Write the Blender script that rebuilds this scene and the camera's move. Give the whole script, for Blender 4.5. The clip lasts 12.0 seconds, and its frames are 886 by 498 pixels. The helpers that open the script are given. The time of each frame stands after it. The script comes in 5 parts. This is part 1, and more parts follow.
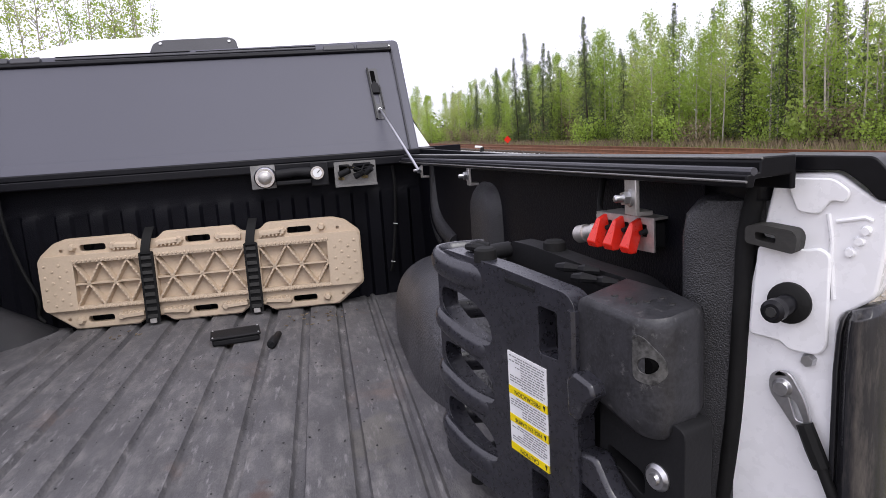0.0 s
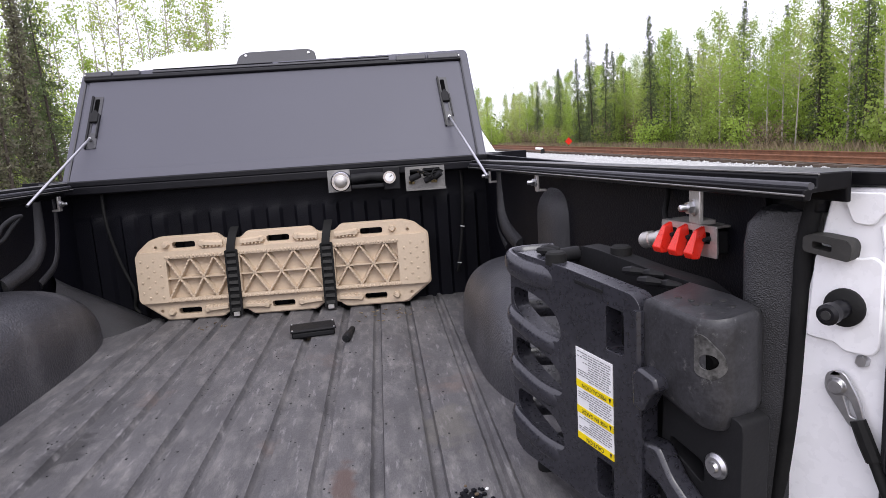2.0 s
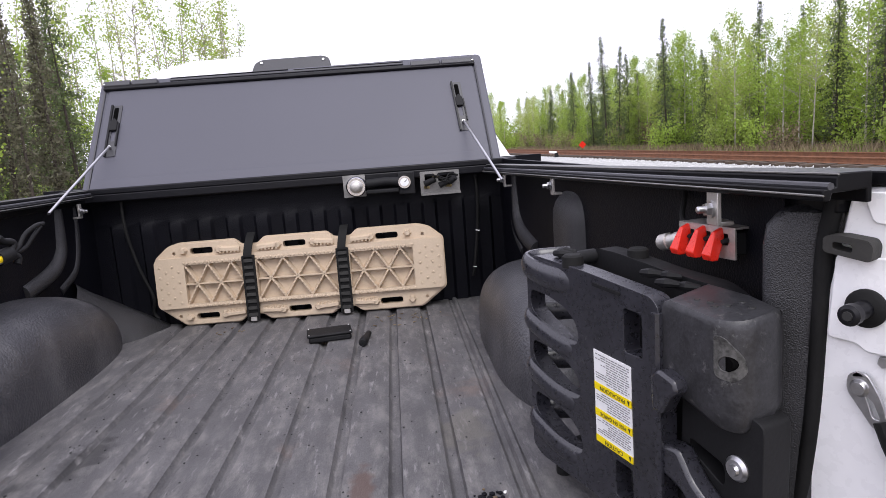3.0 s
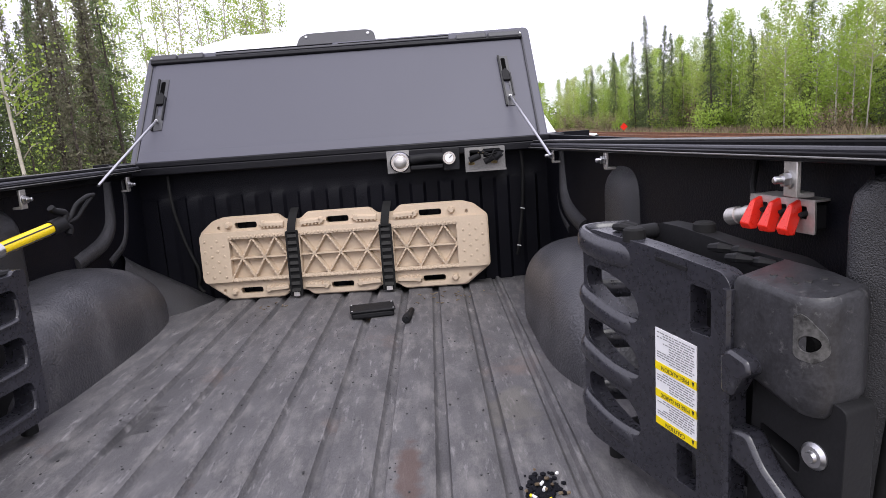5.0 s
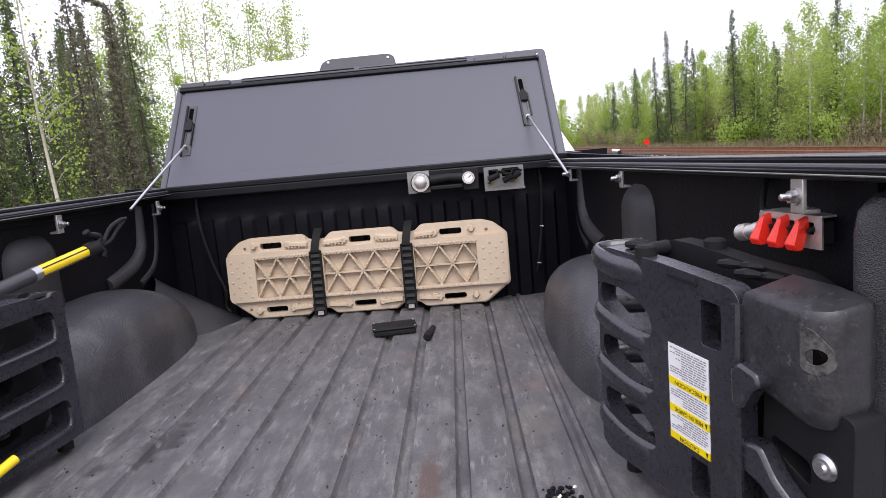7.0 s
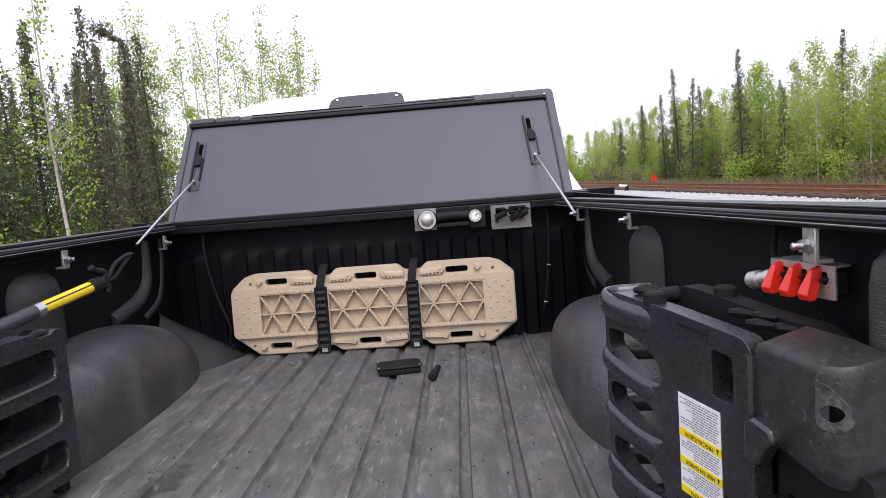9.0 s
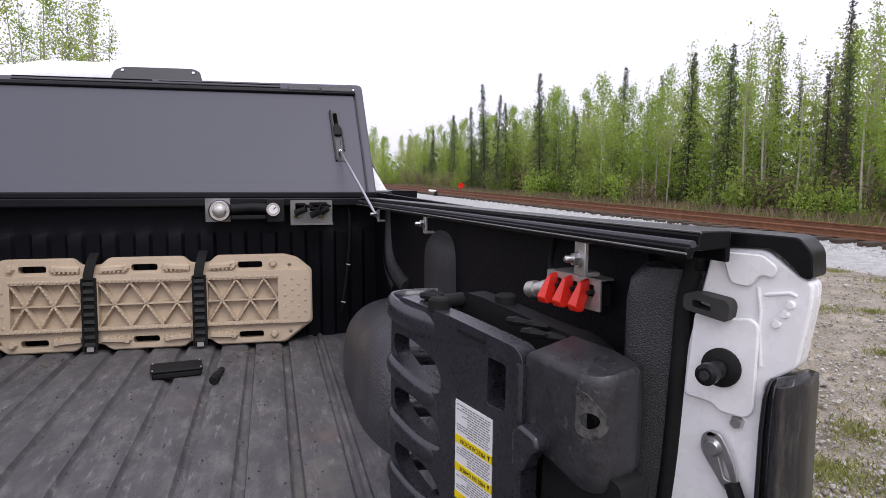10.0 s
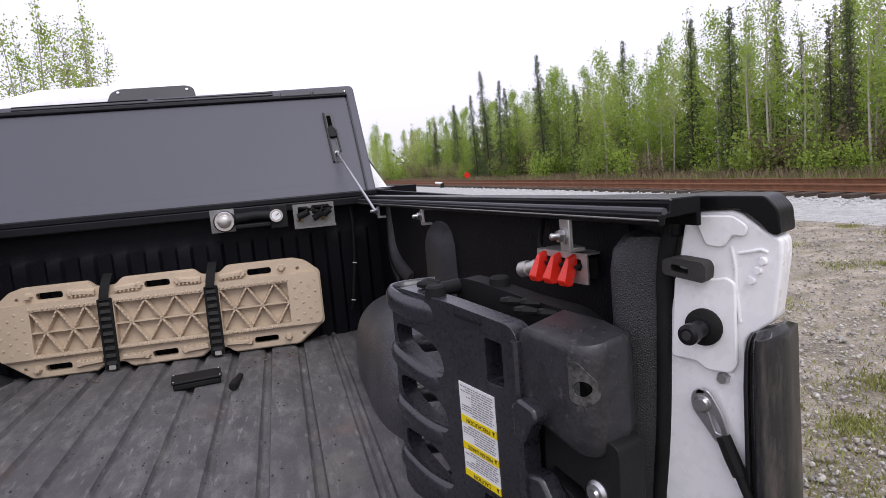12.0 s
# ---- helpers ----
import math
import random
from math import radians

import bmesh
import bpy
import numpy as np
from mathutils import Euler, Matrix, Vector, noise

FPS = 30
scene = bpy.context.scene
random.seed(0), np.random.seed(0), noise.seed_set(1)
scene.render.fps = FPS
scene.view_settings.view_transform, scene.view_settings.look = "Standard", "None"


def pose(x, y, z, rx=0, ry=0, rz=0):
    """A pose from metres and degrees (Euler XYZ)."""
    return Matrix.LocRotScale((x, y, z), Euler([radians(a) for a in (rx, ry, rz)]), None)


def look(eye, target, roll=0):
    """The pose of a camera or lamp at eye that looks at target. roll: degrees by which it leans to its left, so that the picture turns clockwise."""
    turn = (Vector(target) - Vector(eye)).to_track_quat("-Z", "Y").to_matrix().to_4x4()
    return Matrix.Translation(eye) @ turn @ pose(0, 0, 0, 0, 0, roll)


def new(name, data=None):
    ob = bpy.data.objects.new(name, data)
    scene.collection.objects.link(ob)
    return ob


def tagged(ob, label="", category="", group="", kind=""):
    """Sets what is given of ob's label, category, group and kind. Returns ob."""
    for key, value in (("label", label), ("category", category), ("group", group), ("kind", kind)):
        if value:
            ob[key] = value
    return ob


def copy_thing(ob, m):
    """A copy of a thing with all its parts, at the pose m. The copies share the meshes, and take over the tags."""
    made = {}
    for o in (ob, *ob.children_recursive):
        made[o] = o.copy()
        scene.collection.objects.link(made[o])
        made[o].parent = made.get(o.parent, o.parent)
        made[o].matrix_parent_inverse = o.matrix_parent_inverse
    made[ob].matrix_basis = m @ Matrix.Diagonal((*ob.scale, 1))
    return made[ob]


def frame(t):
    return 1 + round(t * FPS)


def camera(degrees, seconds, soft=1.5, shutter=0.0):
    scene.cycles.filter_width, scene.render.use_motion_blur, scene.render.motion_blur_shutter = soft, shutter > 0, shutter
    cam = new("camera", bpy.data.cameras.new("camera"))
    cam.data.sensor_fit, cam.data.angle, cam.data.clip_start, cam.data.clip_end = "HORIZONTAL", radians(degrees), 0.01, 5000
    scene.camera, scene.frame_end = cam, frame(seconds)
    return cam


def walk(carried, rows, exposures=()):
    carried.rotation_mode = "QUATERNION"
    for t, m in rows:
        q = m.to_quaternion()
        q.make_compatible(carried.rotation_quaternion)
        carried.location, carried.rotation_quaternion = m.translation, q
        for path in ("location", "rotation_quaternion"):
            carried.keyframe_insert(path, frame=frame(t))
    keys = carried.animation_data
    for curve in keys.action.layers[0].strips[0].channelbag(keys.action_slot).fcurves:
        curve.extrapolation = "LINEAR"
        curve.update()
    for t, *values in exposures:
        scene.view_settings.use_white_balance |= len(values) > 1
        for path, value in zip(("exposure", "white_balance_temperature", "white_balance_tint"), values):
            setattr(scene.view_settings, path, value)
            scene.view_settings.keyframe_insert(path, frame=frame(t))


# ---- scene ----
cam = camera(68.0, 12.0, soft=0.7)
# seconds, eye x y z, degrees of pitch, roll and yaw
PATH = [
    (0, 0.3724, -0.5386, 1.453, -10.266, -3.728, -10.135),
    (0.5, 0.3325, -0.5277, 1.4544, -10.172, -2.128, -7.029),
    (1, 0.3266, -0.5347, 1.4559, -11.306, -1.881, -6.873),
    (1.5, 0.3224, -0.5979, 1.4766, -9.76, -2, -5.714),
    (2, 0.3345, -0.6181, 1.4715, -9.82, -3.732, -5.011),
    (2.5, 0.333, -0.628, 1.4725, -9.212, -4.324, -4.127),
    (3, 0.3299, -0.6221, 1.4708, -9.324, -4.322, -3.802),
    (3.5, 0.3252, -0.6224, 1.4729, -8.557, -4.241, -2.691),
    (5.5, 0.3026, -0.5832, 1.4475, -11.044, -4.116, -0.334),
    (6, 0.3085, -0.5908, 1.4497, -10.53, -4.637, -0.262),
    (6.5, 0.3141, -0.6204, 1.461, -8.506, -5.339, 0.984),
    (7, 0.315, -0.6222, 1.458, -8.92, -5.058, 1.455),
    (9, 0.318, -0.6078, 1.4719, -5.999, -4.48, 1.814),
    (9.5, 0.335, -0.58, 1.478, -5.926, -2.002, -7.531),
    (10, 0.3563, -0.5626, 1.4675, -6.713, 0.401, -14.753),
    (10.5, 0.3762, -0.5973, 1.4658, -7.509, -1.064, -18.103),
    (11, 0.3792, -0.5989, 1.4646, -7.688, -3.219, -15.71),
    (11.5, 0.3771, -0.5952, 1.4618, -7.993, -3.88, -13.664),
    (12, 0.3775, -0.6023, 1.4661, -7.408, -4.892, -13.619),
]
EXPOSURES = [(0, 0.15), (0.5, 0.26), (1.5, 0.34), (3.5, 0.34), (5.5, 0.42), (7, 0.43), (9, 0.22), (9.5, 0.12), (10, -0.13), (12, -0.15)]
walk(cam, [(t, pose(x, y, z, 90 + pitch, 0, yaw) @ pose(0, 0, 0, 0, 0, roll)) for t, x, y, z, pitch, roll, yaw in PATH], EXPOSURES)

# ---- light ----
world = bpy.data.worlds.new("overcast_sky")
scene.world = world
world.use_nodes = True
wn, wl = world.node_tree.nodes, world.node_tree.links
sky = wn.new("ShaderNodeTexSky")
sky.sky_type, sky.sun_disc = "NISHITA", False
sky.sun_elevation, sky.sun_rotation = radians(48), radians(200)
sky.dust_density, sky.air_density, sky.ozone_density = 4.0, 1.0, 1.0
pale = wn.new("ShaderNodeHueSaturation")
pale.inputs["Saturation"].default_value = 0.16
cloud = wn.new("ShaderNodeMix")
cloud.data_type = "RGBA"
cloud.inputs[0].default_value = 0.72
cloud.inputs[7].default_value = (10.4, 10.1, 12.3, 1)
wl.new(sky.outputs[0], pale.inputs["Color"])
wl.new(pale.outputs[0], cloud.inputs[6])
wl.new(cloud.outputs[2], wn["Background"].inputs[0])
wn["Background"].inputs[1].default_value = 0.135

sun = new("sun", bpy.data.lights.new("sun", "SUN"))
sun.data.energy, sun.data.angle, sun.data.color = 1.4, radians(30), (1.0, 0.985, 0.96)
sun.matrix_world = look((4, -12, 16), (0, 0, 0))


# ---- materials ----
def material(name, colour, rough=0.6, metal=0.0, vary=0.25, scale=6.0, fine=90.0, bump=0.15, second=None, spread=(0.45, 0.6),
             amount=1.0, distance=0.004, coat=0.0, per_object=0.0, per_island=0.0, stretch=(1, 1, 1), detail=6.0, gloss=1.0):
    """Principled surface: a base colour that wanders at two scales, patches of a second colour, fine relief."""
    m = bpy.data.materials.new(name)
    m.use_nodes = True
    n, l = m.node_tree.nodes, m.node_tree.links
    b = n["Principled BSDF"]
    co, mp = n.new("ShaderNodeTexCoord"), n.new("ShaderNodeMapping")
    mp.inputs["Scale"].default_value = stretch
    l.new(co.outputs["Object"], mp.inputs[0])
    big, small = n.new("ShaderNodeTexNoise"), n.new("ShaderNodeTexNoise")
    for tex, s in ((big, scale), (small, fine)):
        tex.inputs["Scale"].default_value, tex.inputs["Detail"].default_value = s, detail
        l.new(mp.outputs[0], tex.inputs["Vector"])
    base = n.new("ShaderNodeMix")
    base.data_type = "RGBA"
    dark, light = [c * (1 - vary) for c in colour], [min(1, c * (1 + vary)) for c in colour]
    base.inputs[6].default_value, base.inputs[7].default_value = (*dark, 1), (*light, 1)
    add = n.new("ShaderNodeMath")
    add.operation = "MULTIPLY_ADD"
    add.inputs[1].default_value, add.inputs[2].default_value = 0.5, 0.0
    l.new(small.outputs[0], add.inputs[0])
    half = n.new("ShaderNodeMath")
    half.operation = "MULTIPLY_ADD"
    half.inputs[1].default_value = 0.5
    l.new(big.outputs[0], half.inputs[0])
    l.new(add.outputs[0], half.inputs[2])
    ramp = n.new("ShaderNodeMapRange")
    ramp.inputs[1].default_value, ramp.inputs[2].default_value = 0.34, 0.66
    l.new(half.outputs[0], ramp.inputs[0])
    l.new(ramp.outputs[0], base.inputs[0])
    out = base.outputs[2]
    if second:
        patch, mask, mix = n.new("ShaderNodeTexNoise"), n.new("ShaderNodeMapRange"), n.new("ShaderNodeMix")
        patch.inputs["Scale"].default_value, patch.inputs["Detail"].default_value = scale * 1.7, 9
        patch.inputs["Roughness"].default_value = 0.7
        mask.inputs[1].default_value, mask.inputs[2].default_value, mask.inputs[4].default_value = *spread, amount
        mix.data_type = "RGBA"
        mix.inputs[7].default_value = (*second, 1)
        shift = n.new("ShaderNodeVectorMath")
        shift.inputs[1].default_value = (3.1, 7.7, 1.3)
        l.new(mp.outputs[0], shift.inputs[0])
        l.new(shift.outputs[0], patch.inputs["Vector"])
        l.new(patch.outputs[0], mask.inputs[0])
        l.new(mask.outputs[0], mix.inputs[0])
        l.new(out, mix.inputs[6])
        out = mix.outputs[2]
    if per_object or per_island:
        hsv, rnd, info = n.new("ShaderNodeHueSaturation"), n.new("ShaderNodeMapRange"), None
        if per_object:
            src = n.new("ShaderNodeObjectInfo").outputs["Random"]
        else:
            src = n.new("ShaderNodeNewGeometry").outputs["Random Per Island"]
        w = per_object or per_island
        rnd.inputs[3].default_value, rnd.inputs[4].default_value = 1 - w, 1 + w
        l.new(src, rnd.inputs[0])
        l.new(rnd.outputs[0], hsv.inputs["Value"])
        hue = n.new("ShaderNodeMapRange")
        hue.inputs[3].default_value, hue.inputs[4].default_value = 0.5 - 0.03 * w, 0.5 + 0.03 * w
        l.new(src, hue.inputs[0])
        l.new(hue.outputs[0], hsv.inputs["Hue"])
        l.new(out, hsv.inputs["Color"])
        out = hsv.outputs[0]
    l.new(out, b.inputs["Base Color"])
    rr = n.new("ShaderNodeMapRange")
    rr.inputs[3].default_value, rr.inputs[4].default_value = max(0.03, rough - 0.1), min(1, rough + 0.1)
    l.new(small.outputs[0], rr.inputs[0])
    l.new(rr.outputs[0], b.inputs["Roughness"])
    b.inputs["Metallic"].default_value = metal
    b.inputs["Specular IOR Level"].default_value = 0.5 * gloss
    b.inputs["Coat Weight"].default_value = coat
    if bump:
        bp = n.new("ShaderNodeBump")
        bp.inputs["Strength"].default_value, bp.inputs["Distance"].default_value = bump, distance
        l.new(small.outputs[0], bp.inputs["Height"])
        l.new(bp.outputs[0], b.inputs["Normal"])
    return m


def leaf_material(name, colour, vary=0.2):
    m = material(name, colour, 0.6, vary=0.2, scale=0.8, fine=5, bump=0, per_island=vary)
    n, l = m.node_tree.nodes, m.node_tree.links
    b, thin, mix = n["Principled BSDF"], n.new("ShaderNodeBsdfTranslucent"), n.new("ShaderNodeMixShader")
    l.new(b.inputs["Base Color"].links[0].from_socket, thin.inputs[0])
    mix.inputs[0].default_value = 0.5
    l.new(b.outputs[0], mix.inputs[1])
    l.new(thin.outputs[0], mix.inputs[2])
    l.new(mix.outputs[0], n["Material Output"].inputs[0])
    return m


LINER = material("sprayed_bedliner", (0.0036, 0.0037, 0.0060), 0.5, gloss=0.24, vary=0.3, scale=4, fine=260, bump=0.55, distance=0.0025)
WELL = material("dusty_bedliner", (0.040, 0.040, 0.045), 0.38, gloss=1.1, vary=0.3, scale=5, fine=170, bump=0.9, distance=0.003,
                second=(0.15, 0.146, 0.148), spread=(0.48, 0.74), amount=0.5)
PILLAR = material("coarse_sprayed_liner", (0.026, 0.026, 0.028), 0.36, gloss=1.0, vary=0.35, scale=8, fine=560, bump=0.8, distance=0.002,
                  second=(0.08, 0.075, 0.07), spread=(0.58, 0.8), amount=0.45, detail=3.0)
CAP = material("black_rail", (0.005, 0.005, 0.006), 0.34, gloss=0.30, vary=0.2, scale=9, fine=120, bump=0.05)
LID = material("grained_grey_vinyl", (0.064, 0.064, 0.085), 0.5, vary=0.06, scale=2, fine=520, bump=0.35, distance=0.0008)
FRAME = material("satin_black_aluminium", (0.008, 0.008, 0.010), 0.34, gloss=0.42, vary=0.2, scale=9, fine=120, bump=0.04)
EDGE = material("grey_panel_edge", (0.04, 0.04, 0.046), 0.42, vary=0.15, scale=9, fine=200, bump=0.08)
PLASTIC = material("scuffed_black_plastic", (0.022, 0.022, 0.028), 0.29, gloss=1.5, vary=0.4, scale=9, fine=150, bump=0.12, distance=0.001,
                   second=(0.10, 0.10, 0.102), spread=(0.60, 0.72), amount=0.5)
WORN = material("worn_black_plastic", (0.025, 0.025, 0.028), 0.42, gloss=1.0, vary=0.5, scale=48, fine=220, bump=0.35, distance=0.001,
                second=(0.15, 0.147, 0.143), spread=(0.59, 0.70), amount=0.5)
# near-black that paints the darkness inside a hole or slot
HOLE_SHADE = material("hole_shade", (0.002, 0.002, 0.002), 0.9, gloss=0.1, vary=0.1, bump=0.0)
SCUFFED = material("grey_scuffed_plastic", (0.055, 0.054, 0.052), 0.55, vary=0.8, scale=60, fine=220, bump=0.4, distance=0.001)
DULL = material("dull_black_plastic", (0.011, 0.011, 0.012), 0.6, gloss=0.4, vary=0.3, scale=12, fine=180, bump=0.1)
RUBBER = material("black_rubber", (0.010, 0.010, 0.010), 0.7, gloss=0.35, vary=0.3, scale=14, fine=140, bump=0.15)
DUSTY_RUBBER = material("dusty_rubber", (0.026, 0.025, 0.023), 0.75, vary=0.35, scale=20, fine=150, bump=0.2)
TAN = material("tan_nylon", (0.515, 0.41, 0.30), 0.48, vary=0.07, scale=7, fine=150, bump=0.08, distance=0.001,
               second=(0.44, 0.36, 0.25), spread=(0.55, 0.8), amount=0.5)
WHITE = material("white_car_paint", (0.82, 0.82, 0.83), 0.28, vary=0.03, scale=5, fine=60, bump=0.02, coat=0.3,
                 second=(0.55, 0.53, 0.5), spread=(0.6, 0.85), amount=0.5)
SMOKED = material("smoked_lamp_cover", (0.02, 0.02, 0.022), 0.2, vary=0.2, scale=8, fine=90, bump=0.03,
                  second=(0.16, 0.14, 0.12), spread=(0.5, 0.8), amount=0.7, stretch=(3, 3, 0.5))
STEEL = material("zinc_plated_steel", (0.55, 0.55, 0.56), 0.34, metal=1.0, vary=0.12, scale=30, fine=200, bump=0.05)
DULL_METAL = material("dull_grey_metal", (0.24, 0.235, 0.225), 0.5, metal=0.7, vary=0.25, scale=40, fine=260, bump=0.06)
ALU = material("brushed_aluminium", (0.52, 0.50, 0.47), 0.45, metal=0.8, vary=0.15, scale=40, fine=260, bump=0.06)
RED = material("glossy_red_plastic", (0.75, 0.025, 0.012), 0.3, vary=0.06, scale=30, fine=200, bump=0.0)
YELLOW = material("yellow_fibreglass", (0.80, 0.58, 0.01), 0.35, vary=0.08, scale=20, fine=160, bump=0.03)
PAPER = material("white_sticker", (0.80, 0.80, 0.80), 0.4, vary=0.03, scale=20, fine=90, bump=0.0)
STICKER_YELLOW = material("sticker_yellow", (0.85, 0.65, 0.0), 0.4, vary=0.03, scale=20, fine=90, bump=0.0)
INK = material("grey_ink", (0.22, 0.22, 0.23), 0.5, vary=0.05, scale=20, fine=90, bump=0.0)
INK_AND_SHADE = material("black_ink_and_shade", (0.02, 0.02, 0.02), 0.5, vary=0.05, scale=20, fine=90, bump=0.0)
CHROME = material("polished_chrome", (0.75, 0.75, 0.77), 0.14, metal=1.0, vary=0.05, scale=20, fine=90, bump=0.0)
GLASS_DARK = material("tinted_glass", (0.01, 0.011, 0.012), 0.05, vary=0.1, scale=4, fine=20, bump=0.0)
ROCK = material("gravel_stone", (0.38, 0.36, 0.33), 0.85, vary=0.3, scale=8, fine=60, bump=0.3, per_island=0.4)
BALLAST = material("pale_ballast_stone", (0.46, 0.46, 0.45), 0.85, vary=0.25, scale=8, fine=50, bump=0.3, per_island=0.35)
RUST = material("rusty_rail_steel", (0.20, 0.085, 0.04), 0.75, vary=0.35, scale=6, fine=70, bump=0.2)
TIE = material("weathered_sleeper_wood", (0.07, 0.05, 0.036), 0.85, vary=0.4, scale=5, fine=60, bump=0.4, per_object=0.3)
BARK_PALE = material("pale_aspen_bark", (0.38, 0.35, 0.29), 0.8, vary=0.3, scale=3, fine=18, bump=0.2,
                     second=(0.08, 0.07, 0.06), spread=(0.6, 0.66), amount=0.8)
BARK_DARK = material("dark_spruce_bark", (0.06, 0.048, 0.04), 0.9, vary=0.3, scale=3, fine=20, bump=0.3)
ASPEN = leaf_material("fresh_aspen_leaves", (0.33, 0.45, 0.075))
ASPEN_PALE = leaf_material("yellowish_young_leaves", (0.41, 0.48, 0.135))
SPRUCE = leaf_material("dark_spruce_needles", (0.115, 0.15, 0.062), 0.4)
SPRUCE_OLD = leaf_material("brownish_spruce_needles", (0.15, 0.145, 0.095), 0.4)
BUSH = leaf_material("bush_leaves", (0.27, 0.35, 0.07))
BRUSH = leaf_material("brown_brushwood", (0.26, 0.20, 0.13), 0.4)
GRASS = leaf_material("dry_green_grass", (0.27, 0.28, 0.09), 0.45)


def ground_material():
    m = material("gravelly_ground", (0.36, 0.315, 0.255), 0.9, vary=0.6, scale=2.2, fine=70, bump=1.0, distance=0.02,
                 second=(0.20, 0.19, 0.09), spread=(0.50, 0.64), amount=0.6, detail=10.0)
    return m


GROUND = ground_material()


def floor_material():
    """Worn liner: grey dust in long streaks, pale scuffs, a rusty and a damp stain."""
    m = material("worn_dusty_floor_liner", (0.090, 0.087, 0.090), 0.6, vary=0.3, scale=9, fine=170, bump=0.6, distance=0.002,
                 second=(0.20, 0.19, 0.182), spread=(0.47, 0.70), amount=0.7, stretch=(2.2, 0.8, 1), gloss=0.7)
    n, l = m.node_tree.nodes, m.node_tree.links
    b = n["Principled BSDF"]
    out = b.inputs["Base Color"].links[0].from_socket
    co = n.new("ShaderNodeTexCoord")

    def layer(out, fac, colour):
        mix = n.new("ShaderNodeMix")
        mix.data_type = "RGBA"
        l.new(fac, mix.inputs[0])
        l.new(out, mix.inputs[6])
        mix.inputs[7].default_value = (*colour, 1)
        return mix.outputs[2]

    def masked(scale, stretch, lo, hi, amount, seed):
        mp, tx, mr = n.new("ShaderNodeMapping"), n.new("ShaderNodeTexNoise"), n.new("ShaderNodeMapRange")
        mp.inputs["Scale"].default_value, mp.inputs["Location"].default_value = stretch, (seed, seed * 0.7, 0)
        tx.inputs["Scale"].default_value, tx.inputs["Detail"].default_value, tx.inputs["Roughness"].default_value = scale, 8, 0.65
        mr.inputs[1].default_value, mr.inputs[2].default_value, mr.inputs[4].default_value = lo, hi, amount
        l.new(co.outputs["Object"], mp.inputs[0])
        l.new(mp.outputs[0], tx.inputs["Vector"])
        l.new(tx.outputs[0], mr.inputs[0])
        return mr.outputs[0]

    out = layer(out, masked(3.2, (3.0, 0.9, 1), 0.50, 0.66, 0.5, 2.0), (0.062, 0.060, 0.064))
    out = layer(out, masked(34, (2.2, 0.4, 1), 0.58, 0.70, 0.6, 5.0), (0.28, 0.27, 0.27))
    out = layer(out, masked(4.5, (1, 1, 1), 0.60, 0.72, 0.35, 9.0), (0.17, 0.11, 0.085))
    for x, y, rx, ry, colour, amount in ((0.232, 0.40 - 1.5, 0.022, 0.10, (0.085, 0.052, 0.042), 0.75), (-0.335, 0.67 - 1.5, 0.035, 0.10, (0.035, 0.034, 0.035), 0.8),
                                         (0.43, 0.62 - 1.5, 0.05, 0.10, (0.14, 0.13, 0.11), 0.5), (-0.42, 0.56 - 1.5, 0.02, 0.03, (0.04, 0.04, 0.042), 0.7)):
        sub_, sc, ln, wob, mr, mul = (n.new("ShaderNodeVectorMath"), n.new("ShaderNodeVectorMath"), n.new("ShaderNodeVectorMath"), n.new("ShaderNodeTexNoise"),
                                      n.new("ShaderNodeMapRange"), n.new("ShaderNodeMath"))
        sub_.operation, sc.operation, ln.operation = "SUBTRACT", "MULTIPLY", "LENGTH"
        sub_.inputs[1].default_value, sc.inputs[1].default_value = (x, y, 0), (1 / rx, 1 / ry, 0)
        wob.inputs["Scale"].default_value, wob.inputs["Detail"].default_value = 22, 6
        l.new(co.outputs["Object"], sub_.inputs[0])
        l.new(sub_.outputs[0], sc.inputs[0])
        l.new(sc.outputs[0], ln.inputs[0])
        l.new(co.outputs["Object"], wob.inputs["Vector"])
        mul.operation = "MULTIPLY_ADD"
        mul.inputs[1].default_value = 2.6
        l.new(wob.outputs[0], mul.inputs[0])
        l.new(ln.outputs["Value"], mul.inputs[2])
        mr.inputs[1].default_value, mr.inputs[2].default_value, mr.inputs[3].default_value, mr.inputs[4].default_value = 2.0, 2.5, amount, 0.0
        l.new(mul.outputs[0], mr.inputs[0])
        out = layer(out, mr.outputs[0], colour)
    l.new(out, b.inputs["Base Color"])
    return m


FLOOR = floor_material()


# ---- mesh helpers ----
from mathutils.geometry import tessellate_polygon


def thing(name, at, label, category, group="", kind=""):
    ob = new(name)
    ob.empty_display_size = 0.1
    ob.location = at
    return tagged(ob, label, category, group, kind)


def place(ob):
    p = Vector(ob.location)
    while ob.parent:
        ob = ob.parent
        p += Vector(ob.location)
    return p


